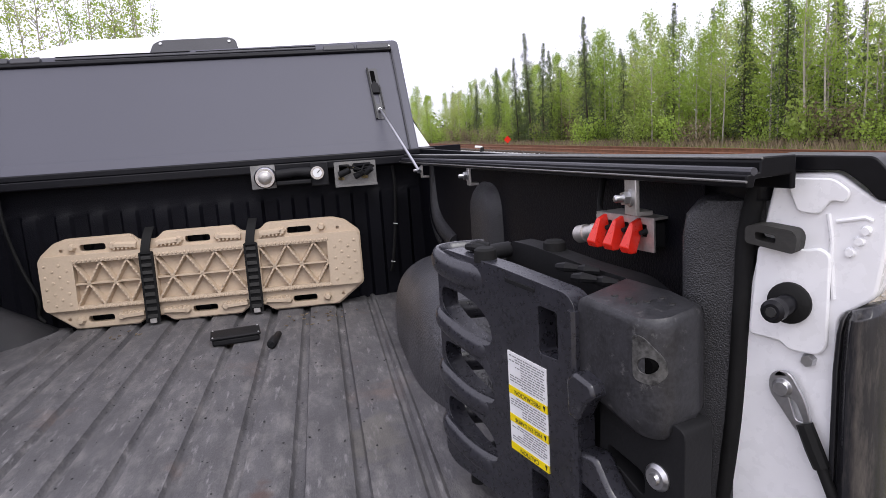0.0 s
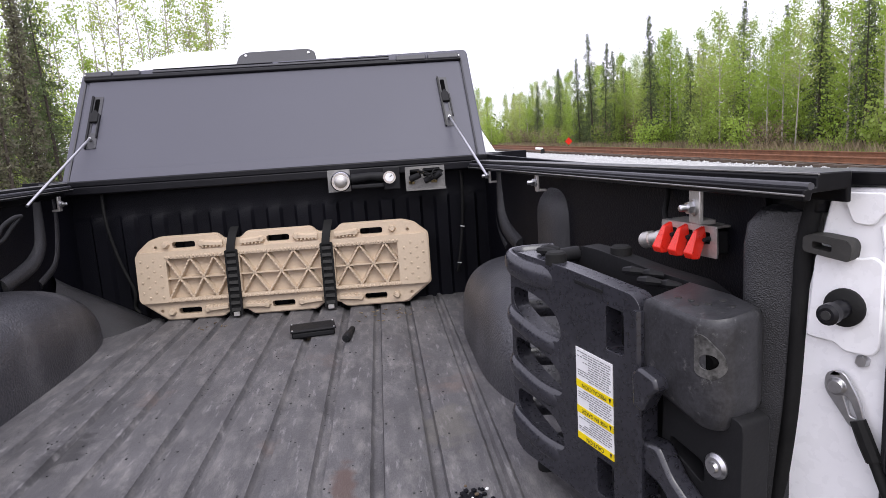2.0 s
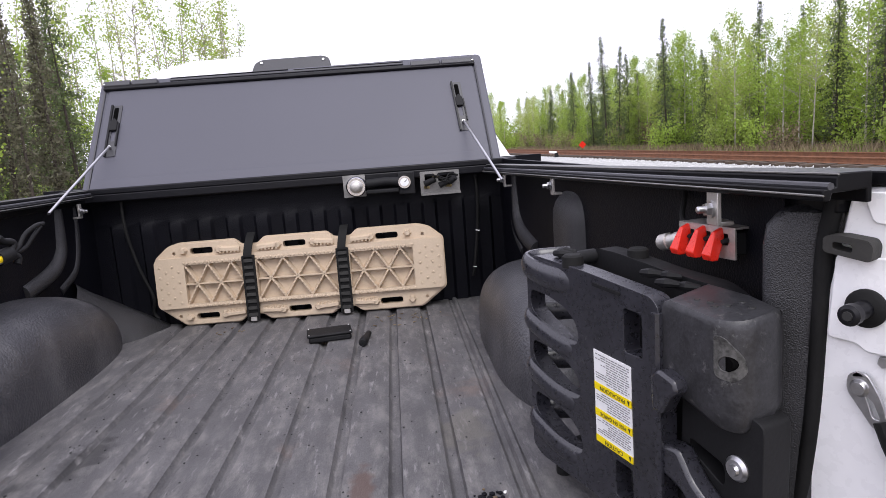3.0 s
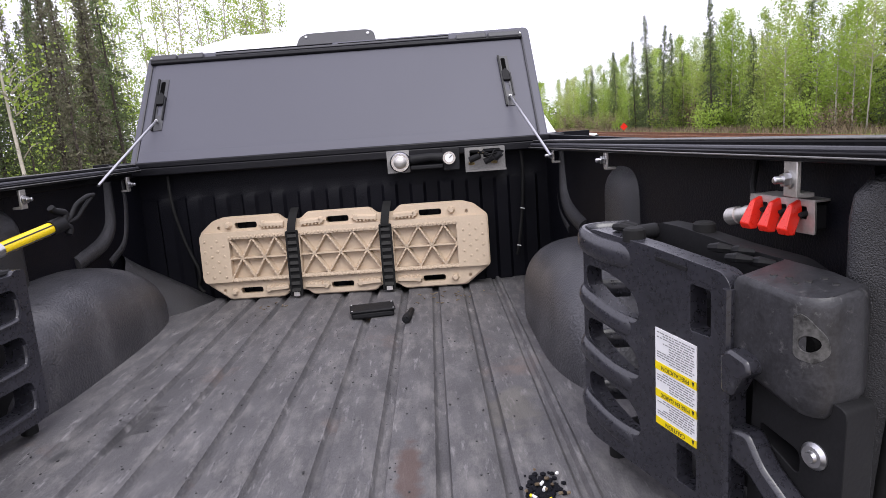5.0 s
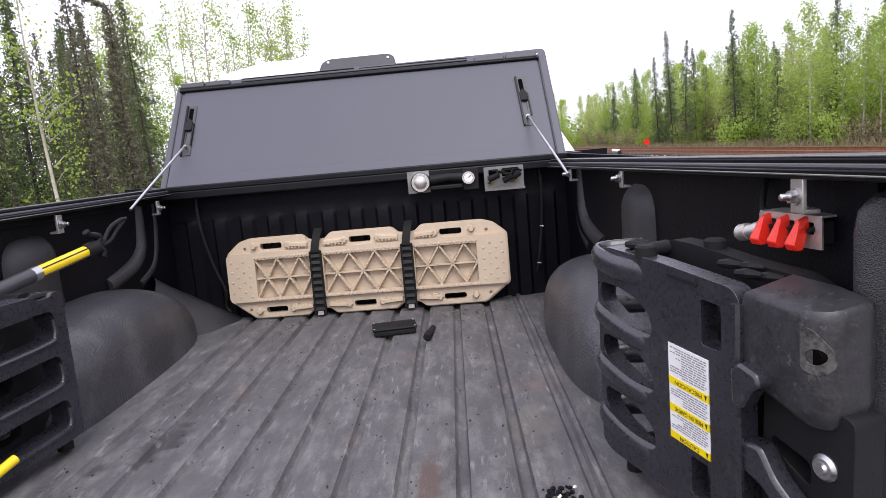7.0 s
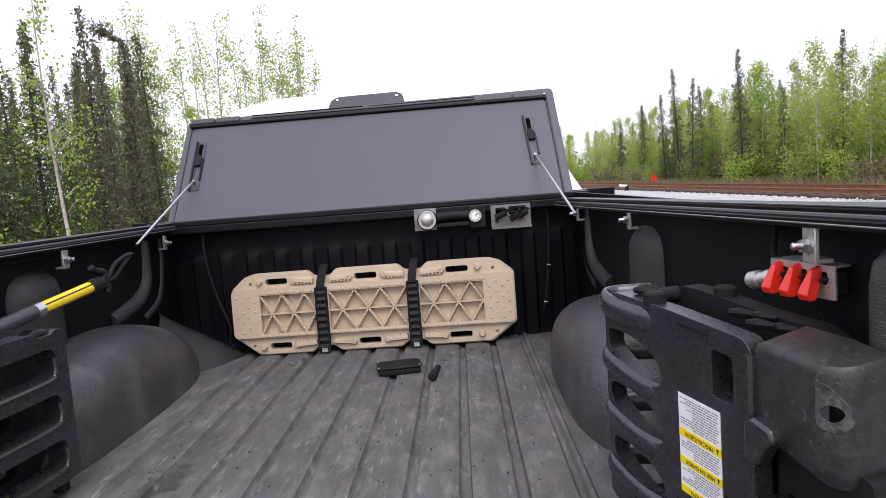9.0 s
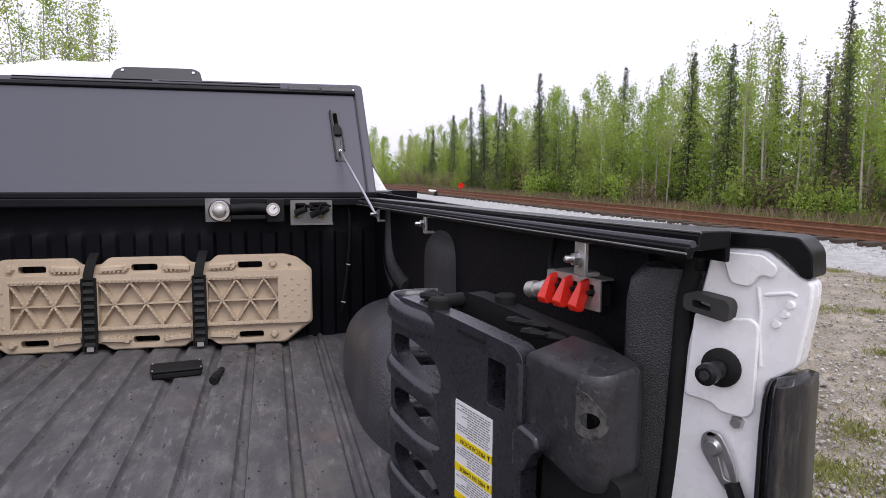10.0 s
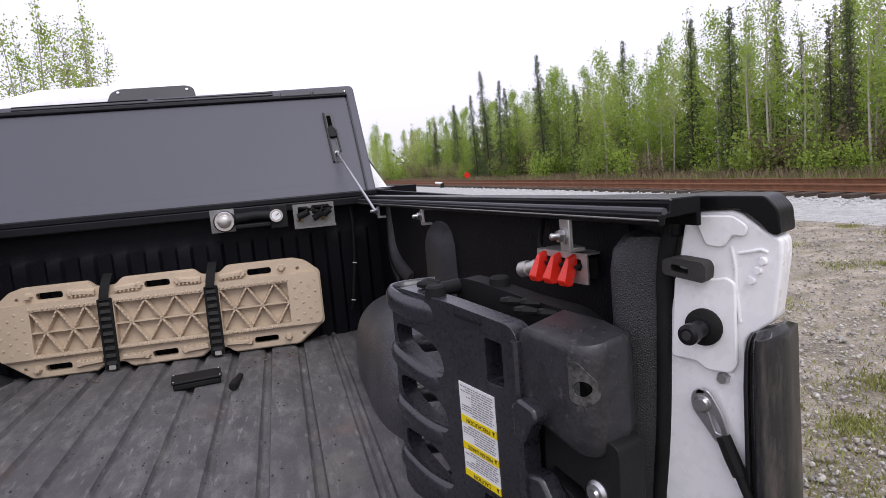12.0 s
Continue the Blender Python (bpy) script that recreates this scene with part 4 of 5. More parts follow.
# ---- recovery board strapped to the front wall ----
board = thing("recovery_board", (-0.017, 1.655, FZ), "tan ribbed recovery board strapped against the front wall", "recovery board")
BU = Vector((0.9987, -0.045, 0.004)).normalized()
BN = Vector((-0.045, -0.9965, 0.075)).normalized()
BV = BN.cross(BU) * -1
if BV.z < 0:
    BV = -BV
brd = frame_of((-0.017, 1.638, FZ + 0.003), BU, BV, BN)
S1, S2, HT = -0.172, 0.150, 0.292
top, bot = [], []
for c in (S1, S2):
    top += [(c - 0.052, HT), (c - 0.028, HT - 0.022), (c + 0.028, HT - 0.022), (c + 0.052, HT)]
    bot += [(c - 0.052, 0.0), (c - 0.028, 0.020), (c + 0.028, 0.020), (c + 0.052, 0.0)]
line = [(-0.415, 0.0)] + bot + [(0.415, 0.0), (0.502, 0.066), (0.502, 0.240), (0.455, HT - 0.012), (0.415, HT)] + top[::-1] + [(-0.415, HT), (-0.455, HT - 0.012), (-0.502, 0.240), (-0.502, 0.066)]
slots = []
for c in (-0.335, -0.015, 0.305):
    slots.append(rect(c - 0.039, c + 0.039, HT - 0.043, HT - 0.022, 0.009))
    slots.append(rect(c - 0.039, c + 0.039, 0.021, 0.042, 0.009))
eyes = [[(x + 0.006 * math.cos(a), y + 0.006 * math.sin(a)) for a in [2 * math.pi * i / 10 for i in range(10)]] for x, y in ((-0.43, 0.255), (0.43, 0.255), (-0.43, 0.035), (0.43, 0.035))]
WELLS = ((-0.395, -0.196, 5), (-0.148, 0.126, 6), (0.174, 0.392, 5))
wells = [rect(a, b, 0.078, 0.214, 0.004) for a, b, _ in WELLS]
base = part("base", plate(rounded(line, 0.010), slots, 0.019, lambda a, b, c: brd(a, b, c - 0.034)), TAN, board, bevel=0.003)
part("raised_face", plate(rounded([(x * 0.988, HT / 2 + (y - HT / 2) * 0.965) for x, y in line], 0.010), [[Vector((p[0], p[1])) for p in h] for h in slots] + eyes + wells, 0.026, lambda a, b, c: brd(a, b, c - 0.028)), TAN, board, bevel=0.003)
middle = rounded([(-0.488, 0.066), (0.488, 0.066), (0.497, 0.080), (0.497, 0.226), (0.488, 0.240), (-0.488, 0.240), (-0.497, 0.226), (-0.497, 0.080)], 0.006)
part("middle_band", plate(middle, wells, 0.016, lambda a, b, c: brd(a, b, c - 0.003)), TAN, board, "raised band with the ribbed pockets", bevel=0.005, segments=3)
bm, nubs = bmesh.new(), bmesh.new()


def rib_between(a, b, w, h0, h1):
    a, b = Vector(a), Vector(b)
    d = (b - a).normalized()
    q = Vector((-d.y, d.x)) * w
    v = [bm.verts.new(brd(p.x, p.y, h0)) for p in (a - q, b - q, b + q, a + q)]
    v += [bm.verts.new(brd(p.x, p.y, h1)) for p in (a - q * 0.4, b - q * 0.4, b + q * 0.4, a + q * 0.4)]
    for f in ((4, 5, 6, 7), (0, 1, 5, 4), (1, 2, 6, 5), (2, 3, 7, 6), (3, 0, 4, 7)):
        bm.faces.new([v[i] for i in f])


def nub(x, y, r, h, base_h=0.0115):
    t = 6
    lo = [nubs.verts.new(brd(x + r * math.cos(2 * math.pi * i / t), y + r * math.sin(2 * math.pi * i / t), base_h)) for i in range(t)]
    hi = [nubs.verts.new(brd(x + 0.55 * r * math.cos(2 * math.pi * i / t), y + 0.55 * r * math.sin(2 * math.pi * i / t), base_h + h)) for i in range(t)]
    for i in range(t):
        nubs.faces.new((lo[i - 1], lo[i], hi[i], hi[i - 1]))
    nubs.faces.new(hi)


for a, b, n in WELLS:
    mid, step = 0.146, (b - a) / n
    rib_between((a, mid), (b, mid), 0.005, -0.016, 0.008)
    for i in range(-1, n + 1):
        for y0, y1 in ((0.078, mid), (mid, 0.214)):
            for sx in (1, -1):
                if ((i % 2 == 0) != (sx > 0)) != (y0 > 0.1):
                    continue
                p, q = Vector((a + i * step, y0)), Vector((a + (i + 1) * step, y1))
                if sx < 0:
                    p, q = Vector((a + i * step, y1)), Vector((a + (i + 1) * step, y0))
                if p.x < a - 1e-6 or q.x > b + 1e-6:
                    continue
                rib_between(p, q, 0.0065, -0.016, 0.010)
                for k in range(1, 6):
                    m = p.lerp(q, k / 6)
                    nub(m.x, m.y, 0.0042, 0.0035, 0.009)
    k = int((b - a) / 0.0125)
    for i in range(k + 1):
        x = a + (b - a) * i / k
        nub(x, 0.221, 0.0058, 0.005)
        nub(x, 0.070, 0.0058, 0.005)
for s in (-1, 1):
    for i, x in enumerate((0.415, 0.437, 0.458, 0.480)):
        for j in range(4):
            nub(s * x, 0.085 + 0.036 * j + 0.018 * (i % 2), 0.006, 0.004)
for c, m in ((S1, -1), (S1, 1), (S2, -1), (S2, 1)):
    for y, d in ((0.036, -1), (HT - 0.037, 1)):
        rib_between((c + m * 0.030, y), (c + m * 0.100, y + d * 0.004), 0.0120, -0.004, 0.012)
        nub(c + m * 0.101, y + d * 0.004, 0.0155, 0.016, -0.004)
        for i in range(6):
            nub(c + m * (0.034 + 0.0125 * i), y - d * 0.006, 0.0064, 0.0145, -0.004)
for x in (-0.395, 0.378):
    for y in (0.030, HT - 0.030):
        nub(x, y, 0.015, 0.018, -0.004)
tagged(part("cross_rib", bm, TAN, board, "raised diagonal ribs"), kind="stuff")
tagged(part("grip_nub", nubs, TAN, board, "rows of small moulded teeth"), kind="stuff")

for c in (S1, S2):
    strap = thing("rubber_strap", tuple(brd(c, 0.0, 0.014)), "black ladder strap round the recovery board", "strap", "board straps")
    part("band", plate(rect(c - 0.020, c + 0.020, 0.004, 0.232, 0.004), [], 0.006, lambda a, b, z: brd(a, b, z + 0.014)), RUBBER, strap, bevel=0.001)
    for e in (-0.0185, 0.0185):
        part("edge_rail", plate(rect(c + e - 0.003, c + e + 0.003, 0.006, 0.230, 0.001), [], 0.010, lambda a, b, z: brd(a, b, z + 0.017)), RUBBER, strap)
    for i in range(9):
        bm = plate(rect(c - 0.0150, c + 0.0150, 0.0205 + 0.0235 * i, 0.0310 + 0.0235 * i), [], 0.010, lambda a, b, z: brd(a, b, z + 0.017))
        part("rung", bm, DUSTY_RUBBER, strap)
    bm = bmesh.new()
    tl = spline([brd(c, 0.226, 0.022), brd(c, 0.240, 0.020), brd(c + 0.004, 0.268, 0.012), brd(c + 0.008, 0.292, -0.004), brd(c + 0.010, 0.308, -0.022)], 5)
    rows = [[p + BU * w, p + BU * w + BN * 0.005, p - BU * w + BN * 0.005, p - BU * w] for p, w in ((p, 0.014 if i > 2 else 0.017) for i, p in enumerate(tl))]
    g = sheet(bm, rows, close=True)
    bm.faces.new(g[0])
    bm.faces.new(g[-1][::-1])
    part("tail", bm, RUBBER, strap)
    bm = plate(rect(c - 0.010, c + 0.010, 0.004, 0.018, 0.002), [], 0.004, lambda a, b, z: brd(a, b, z + 0.022))
    part("buckle", bm, ALU, strap)

# ---- air fittings under the front rail ----
comp = thing("air_compressor", (0.27, 1.66, 1.30), "small chrome and black air compressor under the front rail", "compressor")
front = frame_of((0, 1.655, 0), (1, 0, 0), (0, 0, 1), (0, -1, 0))
part("mount_plate", plate(rect(0.156, 0.232, 1.303, 1.378, 0.002), [], 0.004, front), DULL_METAL, comp)
bm = bmesh.new()
tube(bm, [(0.202, 1.655, 1.340), (0.202, 1.612, 1.340), (0.202, 1.606, 1.340)], [0.034, 0.034, 0.030], 28)
part("motor_head", bm, CHROME, comp, "polished round head")
bm = bmesh.new()
tube(bm, [(0.202, 1.606, 1.340), (0.202, 1.598, 1.340), (0.202, 1.592, 1.340)], [0.022, 0.019, 0.010], 24)
part("head_cap", bm, ALU, comp)
bm = bmesh.new()
box(bm, 0.235, 0.345, 1.615, 1.655, 1.312, 1.325)
tube(bm, [(0.235, 1.63, 1.345), (0.30, 1.63, 1.350), (0.35, 1.63, 1.346)], [0.016, 0.014, 0.016], 16)
box(bm, 0.345, 0.400, 1.62, 1.655, 1.302, 1.376)
part("motor_body", bm, DULL, comp, bevel=0.003)
bm = bmesh.new()
tube(bm, [(0.365, 1.62, 1.344), (0.365, 1.604, 1.344)], [0.021, 0.021], 24)
gauge = part("gauge", bm, CHROME, comp, "small round pressure gauge")
bm = bmesh.new()
tube(bm, [(0.365, 1.604, 1.344), (0.365, 1.602, 1.344)], [0.014, 0.014], 24)
part("dial", bm, PAPER, gauge)
bm = bmesh.new()
tube(bm, [(0.365, 1.6015, 1.344), (0.374, 1.6015, 1.352)], 0.0012, 6)
part("pointer", bm, INK_AND_SHADE, gauge)
tray = thing("valve_bracket", (0.49, 1.66, 1.29), "bent metal bracket with air fittings and wires", "bracket")
part("bracket_plate", plate(rect(0.420, 0.556, 1.291, 1.371, 0.003), [rect(0.436, 0.470, 1.330, 1.362, 0.004), rect(0.482, 0.540, 1.335, 1.364, 0.004)], 0.004, front), DULL_METAL, tray)
part("bracket_lip", plate(rect(0.420, 0.556, 1.291, 1.297), [], 0.028, front), DULL_METAL, tray)
bm = bmesh.new()
for x, z, l in ((0.452, 1.338, 0.035), (0.50, 1.330, 0.03), (0.53, 1.34, 0.02)):
    tube(bm, [(x - l / 2, 1.632, z - 0.008), (x + l / 2, 1.622, z + 0.006)], [0.011, 0.010], 12)
part("fitting", bm, DULL, tray)
BRASS = material("brass", (0.55, 0.42, 0.2), 0.35, metal=1.0, vary=0.1)
for x, z in ((0.436, 1.318), (0.512, 1.319), (0.468, 1.352)):
    bm = bmesh.new()
    tube(bm, [(x, 1.645, z), (x + 0.01, 1.622, z)], [0.006, 0.005], 8)
    part("brass_nut", bm, BRASS, tray)
for k in range(3):
    bm = bmesh.new()
    tube(bm, spline([(0.44 + 0.02 * k, 1.63, 1.36), (0.48 + 0.01 * k, 1.61, 1.355 - 0.01 * k), (0.52, 1.625, 1.34 + 0.01 * k), (0.55, 1.64, 1.352)], 5), 0.0025, 6)
    part("wire", bm, RUBBER, tray)

for s, pts in ((1, [(0.615, 1.69, 1.36), (0.618, 1.685, 1.27), (0.610, 1.68, 1.15), (0.592, 1.68, 1.02), (0.585, 1.69, 0.985)]),
               (-1, [(-0.60, 1.69, 1.37), (-0.595, 1.68, 1.25), (-0.57, 1.68, 1.12), (-0.535, 1.68, 1.01), (-0.545, 1.69, 0.955), (-0.53, 1.69, 0.93)])):
    wire = thing("wiring_loom", pts[0], "black wiring loom running down the front corner", "cable", "wiring looms")
    bm = bmesh.new()
    tube(bm, spline(pts, 8), 0.0055, 8)
    part("loom", bm, RUBBER, wire)
    for i in (2, 3):
        if s < 0:
            break
        bm = bmesh.new()
        p = Vector(pts[i])
        tube(bm, [p + Vector((-0.007, -0.006, 0.0015)), p + Vector((0.007, -0.006, -0.0015))], 0.0016, 6)
        part("cable_tie", bm, PAPER, wire)

# ---- switch panel on the rail ----
panel = thing("switch_panel", (0.76, 0.25, 1.325), "metal switch panel with three red safety covers under the rail", "switch panel")
sw = frame_of((0.744, 0.308, 1.326), (0.17, -0.71, 0.006), (0.0, 0.03, 1.0), (-0.97, -0.24, 0.05))
cut = [rect(0.030 + 0.046 * i, 0.046 + 0.046 * i, -0.022, -0.006, 0.003) for i in range(3)]
part("face_plate", plate(rect(0.0, 0.155, -0.040, 0.0, 0.002), cut, 0.003, sw), ALU, panel, bevel=0.0008)
part("top_plate", plate(rect(0.0, 0.155, -0.045, 0.0, 0.002), [], 0.003, frame_of(sw(0, 0, 0.003), (0.17, -0.71, 0.006), (-0.97, -0.24, 0.0), (0, 0, 1))), ALU, panel)
# rear plate in dull black: the shade on it is in its colour
part("hanger", plate(rect(0.062, 0.092, 0.0, 0.052, 0.002), [], 0.004, lambda a, b, c: sw(a, b, c - 0.04)), DULL, panel)
for i in range(3):
    c = 0.012 + 0.046 * i
    bm = bmesh.new()
    sec = [(0.002, 0.000), (-0.004, 0.014), (-0.034, 0.028), (-0.042, 0.024), (-0.042, 0.014), (-0.012, 0.0)]
    v0 = [bm.verts.new(sw(c + (0.011 if k in (0, 1) else 0.007 if k == 5 else 0.003), b, w + 0.002)) for k, (b, w) in enumerate(sec)]
    v1 = [bm.verts.new(sw(c + 0.028 - (0.008 if k in (0, 1) else 0.004 if k == 5 else 0.0), b, w + 0.002)) for k, (b, w) in enumerate(sec)]
    bm.faces.new(v0)
    bm.faces.new(v1[::-1])
    for k in range(6):
        bm.faces.new((v0[k - 1], v1[k - 1], v1[k], v0[k]))
    cov = part("safety_cover", bm, RED, panel, "red flip-up safety cover", bevel=0.0016, segments=2)
    bm = bmesh.new()
    tube(bm, [sw(c + 0.032, -0.014, 0.0), sw(c + 0.032, -0.016, 0.012)], [0.004, 0.003], 8)
    part("toggle", bm, DULL, cov)
bm = bmesh.new()
tube(bm, [sw(0.010, -0.022, 0.0), sw(-0.008, -0.026, 0.004)], 0.012, 14)
tube(bm, [sw(-0.008, -0.026, 0.004), sw(-0.024, -0.0285, 0.006), sw(-0.025, -0.0285, 0.006), sw(-0.046, -0.032, 0.008)], [0.0105, 0.0105, 0.0128, 0.0128], 18)
tube(bm, [sw(-0.046, -0.032, 0.008), sw(-0.052, -0.033, 0.009)], [0.012, 0.010], 18)
con = part("air_coupling", bm, ALU, panel, "grey metal air coupling")
# black disc that paints the darkness of the coupling's bore
bm = bmesh.new()
tube(bm, [sw(-0.0515, -0.033, 0.009), sw(-0.0535, -0.0333, 0.009)], [0.006, 0.006], 14)
part("bore", bm, INK_AND_SHADE, con)
bm = bmesh.new()
tube(bm, [sw(0.006, -0.002, -0.012), sw(-0.008, 0.0, -0.010)], 0.006, 8)
tube(bm, spline([sw(-0.008, 0.0, -0.010), sw(-0.03, 0.010, -0.02), sw(-0.055, 0.036, -0.04), sw(-0.07, 0.06, -0.05)], 6), 0.0042, 8)
part("hose", bm, RUBBER, panel)
bm = bmesh.new()
box(bm, 0.772, 0.80, 0.21, 0.30, 1.290, 1.322)
part("switch_body", bm, DULL, panel, bevel=0.003)

# ---- loose things on the floor and along the driver's side ----
case = thing("flat_case", (0.093, 1.35, FZ), "flat black plastic case lying on the floor", "case")
m = Matrix.Translation((0.093, 1.352, FZ)) @ Matrix.Rotation(radians(8), 4, "Z")
bm = bmesh.new()
box(bm, -0.064, 0.064, -0.040, 0.040, 0.0, 0.018, m)
part("body", bm, DULL, case, bevel=0.005)
bm = bmesh.new()
box(bm, -0.068, 0.068, -0.043, 0.043, 0.018, 0.025, m)
part("lid", bm, DULL, case, bevel=0.003)
for x, y in ((-0.062, -0.036), (0.062, -0.036), (-0.062, 0.036), (0.062, 0.036)):
    bm = bmesh.new()
    tube(bm, [m @ Vector((x, y, 0.025)), m @ Vector((x, y, 0.0272))], [0.003, 0.002], 8)
    part("screw", bm, STEEL, case)
torch = thing("torch", (0.207, 1.28, FZ), "small black hand torch lying on the floor", "torch")
bm = bmesh.new()
a, b = Vector((0.199, 1.225, FZ + 0.0125)), Vector((0.214, 1.34, FZ + 0.009))
d = b - a
tube(bm, [a, a + d * 0.05, a + d * 0.4, a + d * 0.46, a + d * 0.95, b], [0.010, 0.0125, 0.0125, 0.009, 0.009, 0.006], 14)
part("barrel", bm, DULL, torch)
bm = bmesh.new()
tube(bm, [a - d * 0.005, a + d * 0.01], 0.009, 14)
part("lens", bm, GLASS_DARK, torch)

tool = thing("long_handled_tool", (-0.66, 0.4, 1.25), "tool with yellow and grey shaft and black fork grip", "tool")
A, B, C, D = Vector((-0.590, 0.945, 1.280)), Vector((-0.622, 0.800, 1.258)), Vector((-0.634, 0.745, 1.250)), Vector((-0.745, 0.18, 1.165))
bm = bmesh.new()
tube(bm, [A, B], 0.0145, 18)
part("yellow_shaft", bm, YELLOW, tool)
bm = bmesh.new()
q = (A - B).normalized()
side = Vector((0, 0, 1)) - q * q.z
for k in (-1, 1):
    tube(bm, [A + side * 0.009 * k + Vector((-0.0118 * -1, 0, 0)), B + side * 0.009 * k + Vector((0.0118, 0, 0))], 0.0018, 6)
part("stripe", bm, INK_AND_SHADE, tool)
bm = bmesh.new()
tube(bm, [B, B + (C - B) * 0.35], 0.0165, 18)
part("collar", bm, STEEL, tool)
bm = bmesh.new()
tube(bm, [B + (C - B) * 0.3, C, D], [0.0165, 0.016, 0.016], 18)
part("grey_shaft", bm, EDGE, tool)
bm = bmesh.new()
tube(bm, [A - q * 0.005, A + q * 0.035], [0.018, 0.018], 14)
up = Vector((0, 0, 1))
e = A + q * 0.03
tube(bm, spline([e, e + q * 0.03 + up * 0.005, e + q * 0.06 + up * 0.030, e + q * 0.10 + up * 0.040, e + q * 0.125 + up * 0.038], 5), 0.0055, 10)
tube(bm, spline([e, e + q * 0.05 - up * 0.002, e + q * 0.085 + up * 0.018, e + q * 0.115 + up * 0.034], 5), 0.0048, 10)
tube(bm, spline([e, e + q * 0.02 + up * 0.02, e - q * 0.01 + up * 0.034, e - q * 0.022 + up * 0.046], 5), 0.0085, 10)
tube(bm, spline([e, e + q * 0.025 - up * 0.015, e + q * 0.02 - up * 0.03], 5), 0.009, 10)
part("fork_grip", bm, DULL, tool, "black plastic fork grip")
holder = thing("tool_bracket", (-0.73, 0.62, 1.25), "black bracket holding the tool on the bed side", "bracket")
bm = bmesh.new()
p = C.lerp(D, 0.25)
box(bm, -0.76, p.x + 0.01, p.y - 0.02, p.y + 0.02, p.z - 0.026, p.z - 0.016)
box(bm, p.x - 0.022, p.x - 0.0165, p.y - 0.02, p.y + 0.02, p.z - 0.018, p.z + 0.018)
part("bracket_arm", bm, DULL, holder, bevel=0.002)

pole = thing("yellow_pole", (-0.55, 0.3, FZ), "short yellow pole resting against the bed extender", "pole")
bm = bmesh.new()
tube(bm, [(-0.462, 0.410, 1.000), (-0.480, 0.360, 0.985)], 0.0085, 14)
part("tip", bm, YELLOW, pole)
bm = bmesh.new()
tube(bm, [(-0.480, 0.360, 0.985), (-0.49, 0.33, 0.975), (-0.53, 0.13, 0.909)], 0.0085, 14)
part("shaft", bm, EDGE, pole)

# crumbs and litter on the floor
rng = random.Random(11)
bm = bmesh.new()
for i in range(420):
    x, y, r = rng.uniform(-0.5, 0.49), rng.uniform(0.0, 1.6), rng.uniform(0.0008, 0.0027)
    vs = bmesh.ops.create_icosphere(bm, subdivisions=1, radius=r, matrix=Matrix.Translation((x, y, FZ + r * 0.4)) @ Matrix.Diagonal((1, rng.uniform(0.6, 1.8), 0.5, 1)))
tagged(part("crumbs", bm, INK_AND_SHADE), "dark crumbs of dirt scattered on the load floor", "dirt", kind="stuff")
bm = bmesh.new()
for i in range(240):
    a, q = rng.uniform(0, 6.28), abs(rng.gauss(0, 0.6))
    x, y, r = 0.438 + 0.022 * q * math.cos(a), 0.318 + 0.038 * q * math.sin(a), rng.uniform(0.0018, 0.0055)
    bmesh.ops.create_icosphere(bm, subdivisions=1, radius=r, matrix=Matrix.Translation((x, y, FZ + 0.002)) @ Matrix.Diagonal((1, 1.2, 0.6, 1)))
tagged(part("soil_heap", bm, LINER), "small heap of black soil on the load floor", "dirt", kind="stuff")
for mat, col, n in ((PAPER, "white", 5), (STICKER_YELLOW, "yellow", 2), (BRUSH, "brown", 8)):
    bm = bmesh.new()
    for i in range(n):
        a, q = rng.uniform(0, 6.28), abs(rng.gauss(0, 0.7))
        c = Vector((0.438 + 0.026 * q * math.cos(a), 0.312 + 0.045 * q * math.sin(a), FZ + 0.006))
        tube(bm, [c, c + Vector((rng.uniform(-0.006, 0.006), rng.uniform(-0.006, 0.006), 0.002))], [0.0028, 0.0022], 6)
    tagged(part("litter", bm, mat), f"{col} bits of litter in the soil on the floor", "litter", kind="stuff")
bm = bmesh.new()
for i in range(26):
    x, y = rng.choice(((0.30, 1.52), (0.40, 1.50), (0.28, 1.44), (-0.28, 1.52))), 0
    p = Vector((x[0] + rng.gauss(0, 0.03), x[1] + rng.gauss(0, 0.03), FZ + 0.003))
    a = rng.uniform(0, 6.28)
    tube(bm, [p, p + Vector((0.012 * math.cos(a), 0.012 * math.sin(a), 0.002))], [0.002, 0.001], 5)
tagged(part("dry_leaf_bits", bm, BRUSH), "dry brown leaf bits on the floor by the board", "litter", kind="stuff")


# ---- the ground, the railway and the woods ----
bm = bmesh.new()
n = 60
coords = [math.copysign(abs(t) ** 2.6 * 420, t) for t in [-1 + 2 * i / n for i in range(n + 1)]]
sheet(bm, [[(x, y, 0.02 * noise.noise((x * 0.35, y * 0.35, 0)) - 0.015) for x in coords] for y in coords])
structure("ground", bm, GROUND, "stony ground with patches of short dry grass", "ground")


def track(y, off=0.0):
    """A point beside the middle of the line, off metres to the far side."""
    return 12.4 - 0.062 * (y - 9) + off, y


line = thing("railway_line", (12.4, 9, 0), "rusty single railway line on pale ballast", "railway", kind="structure")
bm = bmesh.new()
sec = [(-3.9, -0.03), (-2.6, 0.045), (-1.75, 0.10), (-1.2, 0.125), (1.2, 0.125), (1.7, 0.11), (2.3, 0.04), (2.7, -0.03)]
rows = []
for i in range(150):
    y = -40 + i * 2.0
    rows.append([(*track(y, o + 0.10 * noise.noise((y, o, 2))), z + 0.02 * noise.noise((y * 1.3, o * 2, 5))) for o, z in sec])
sheet(bm, rows)
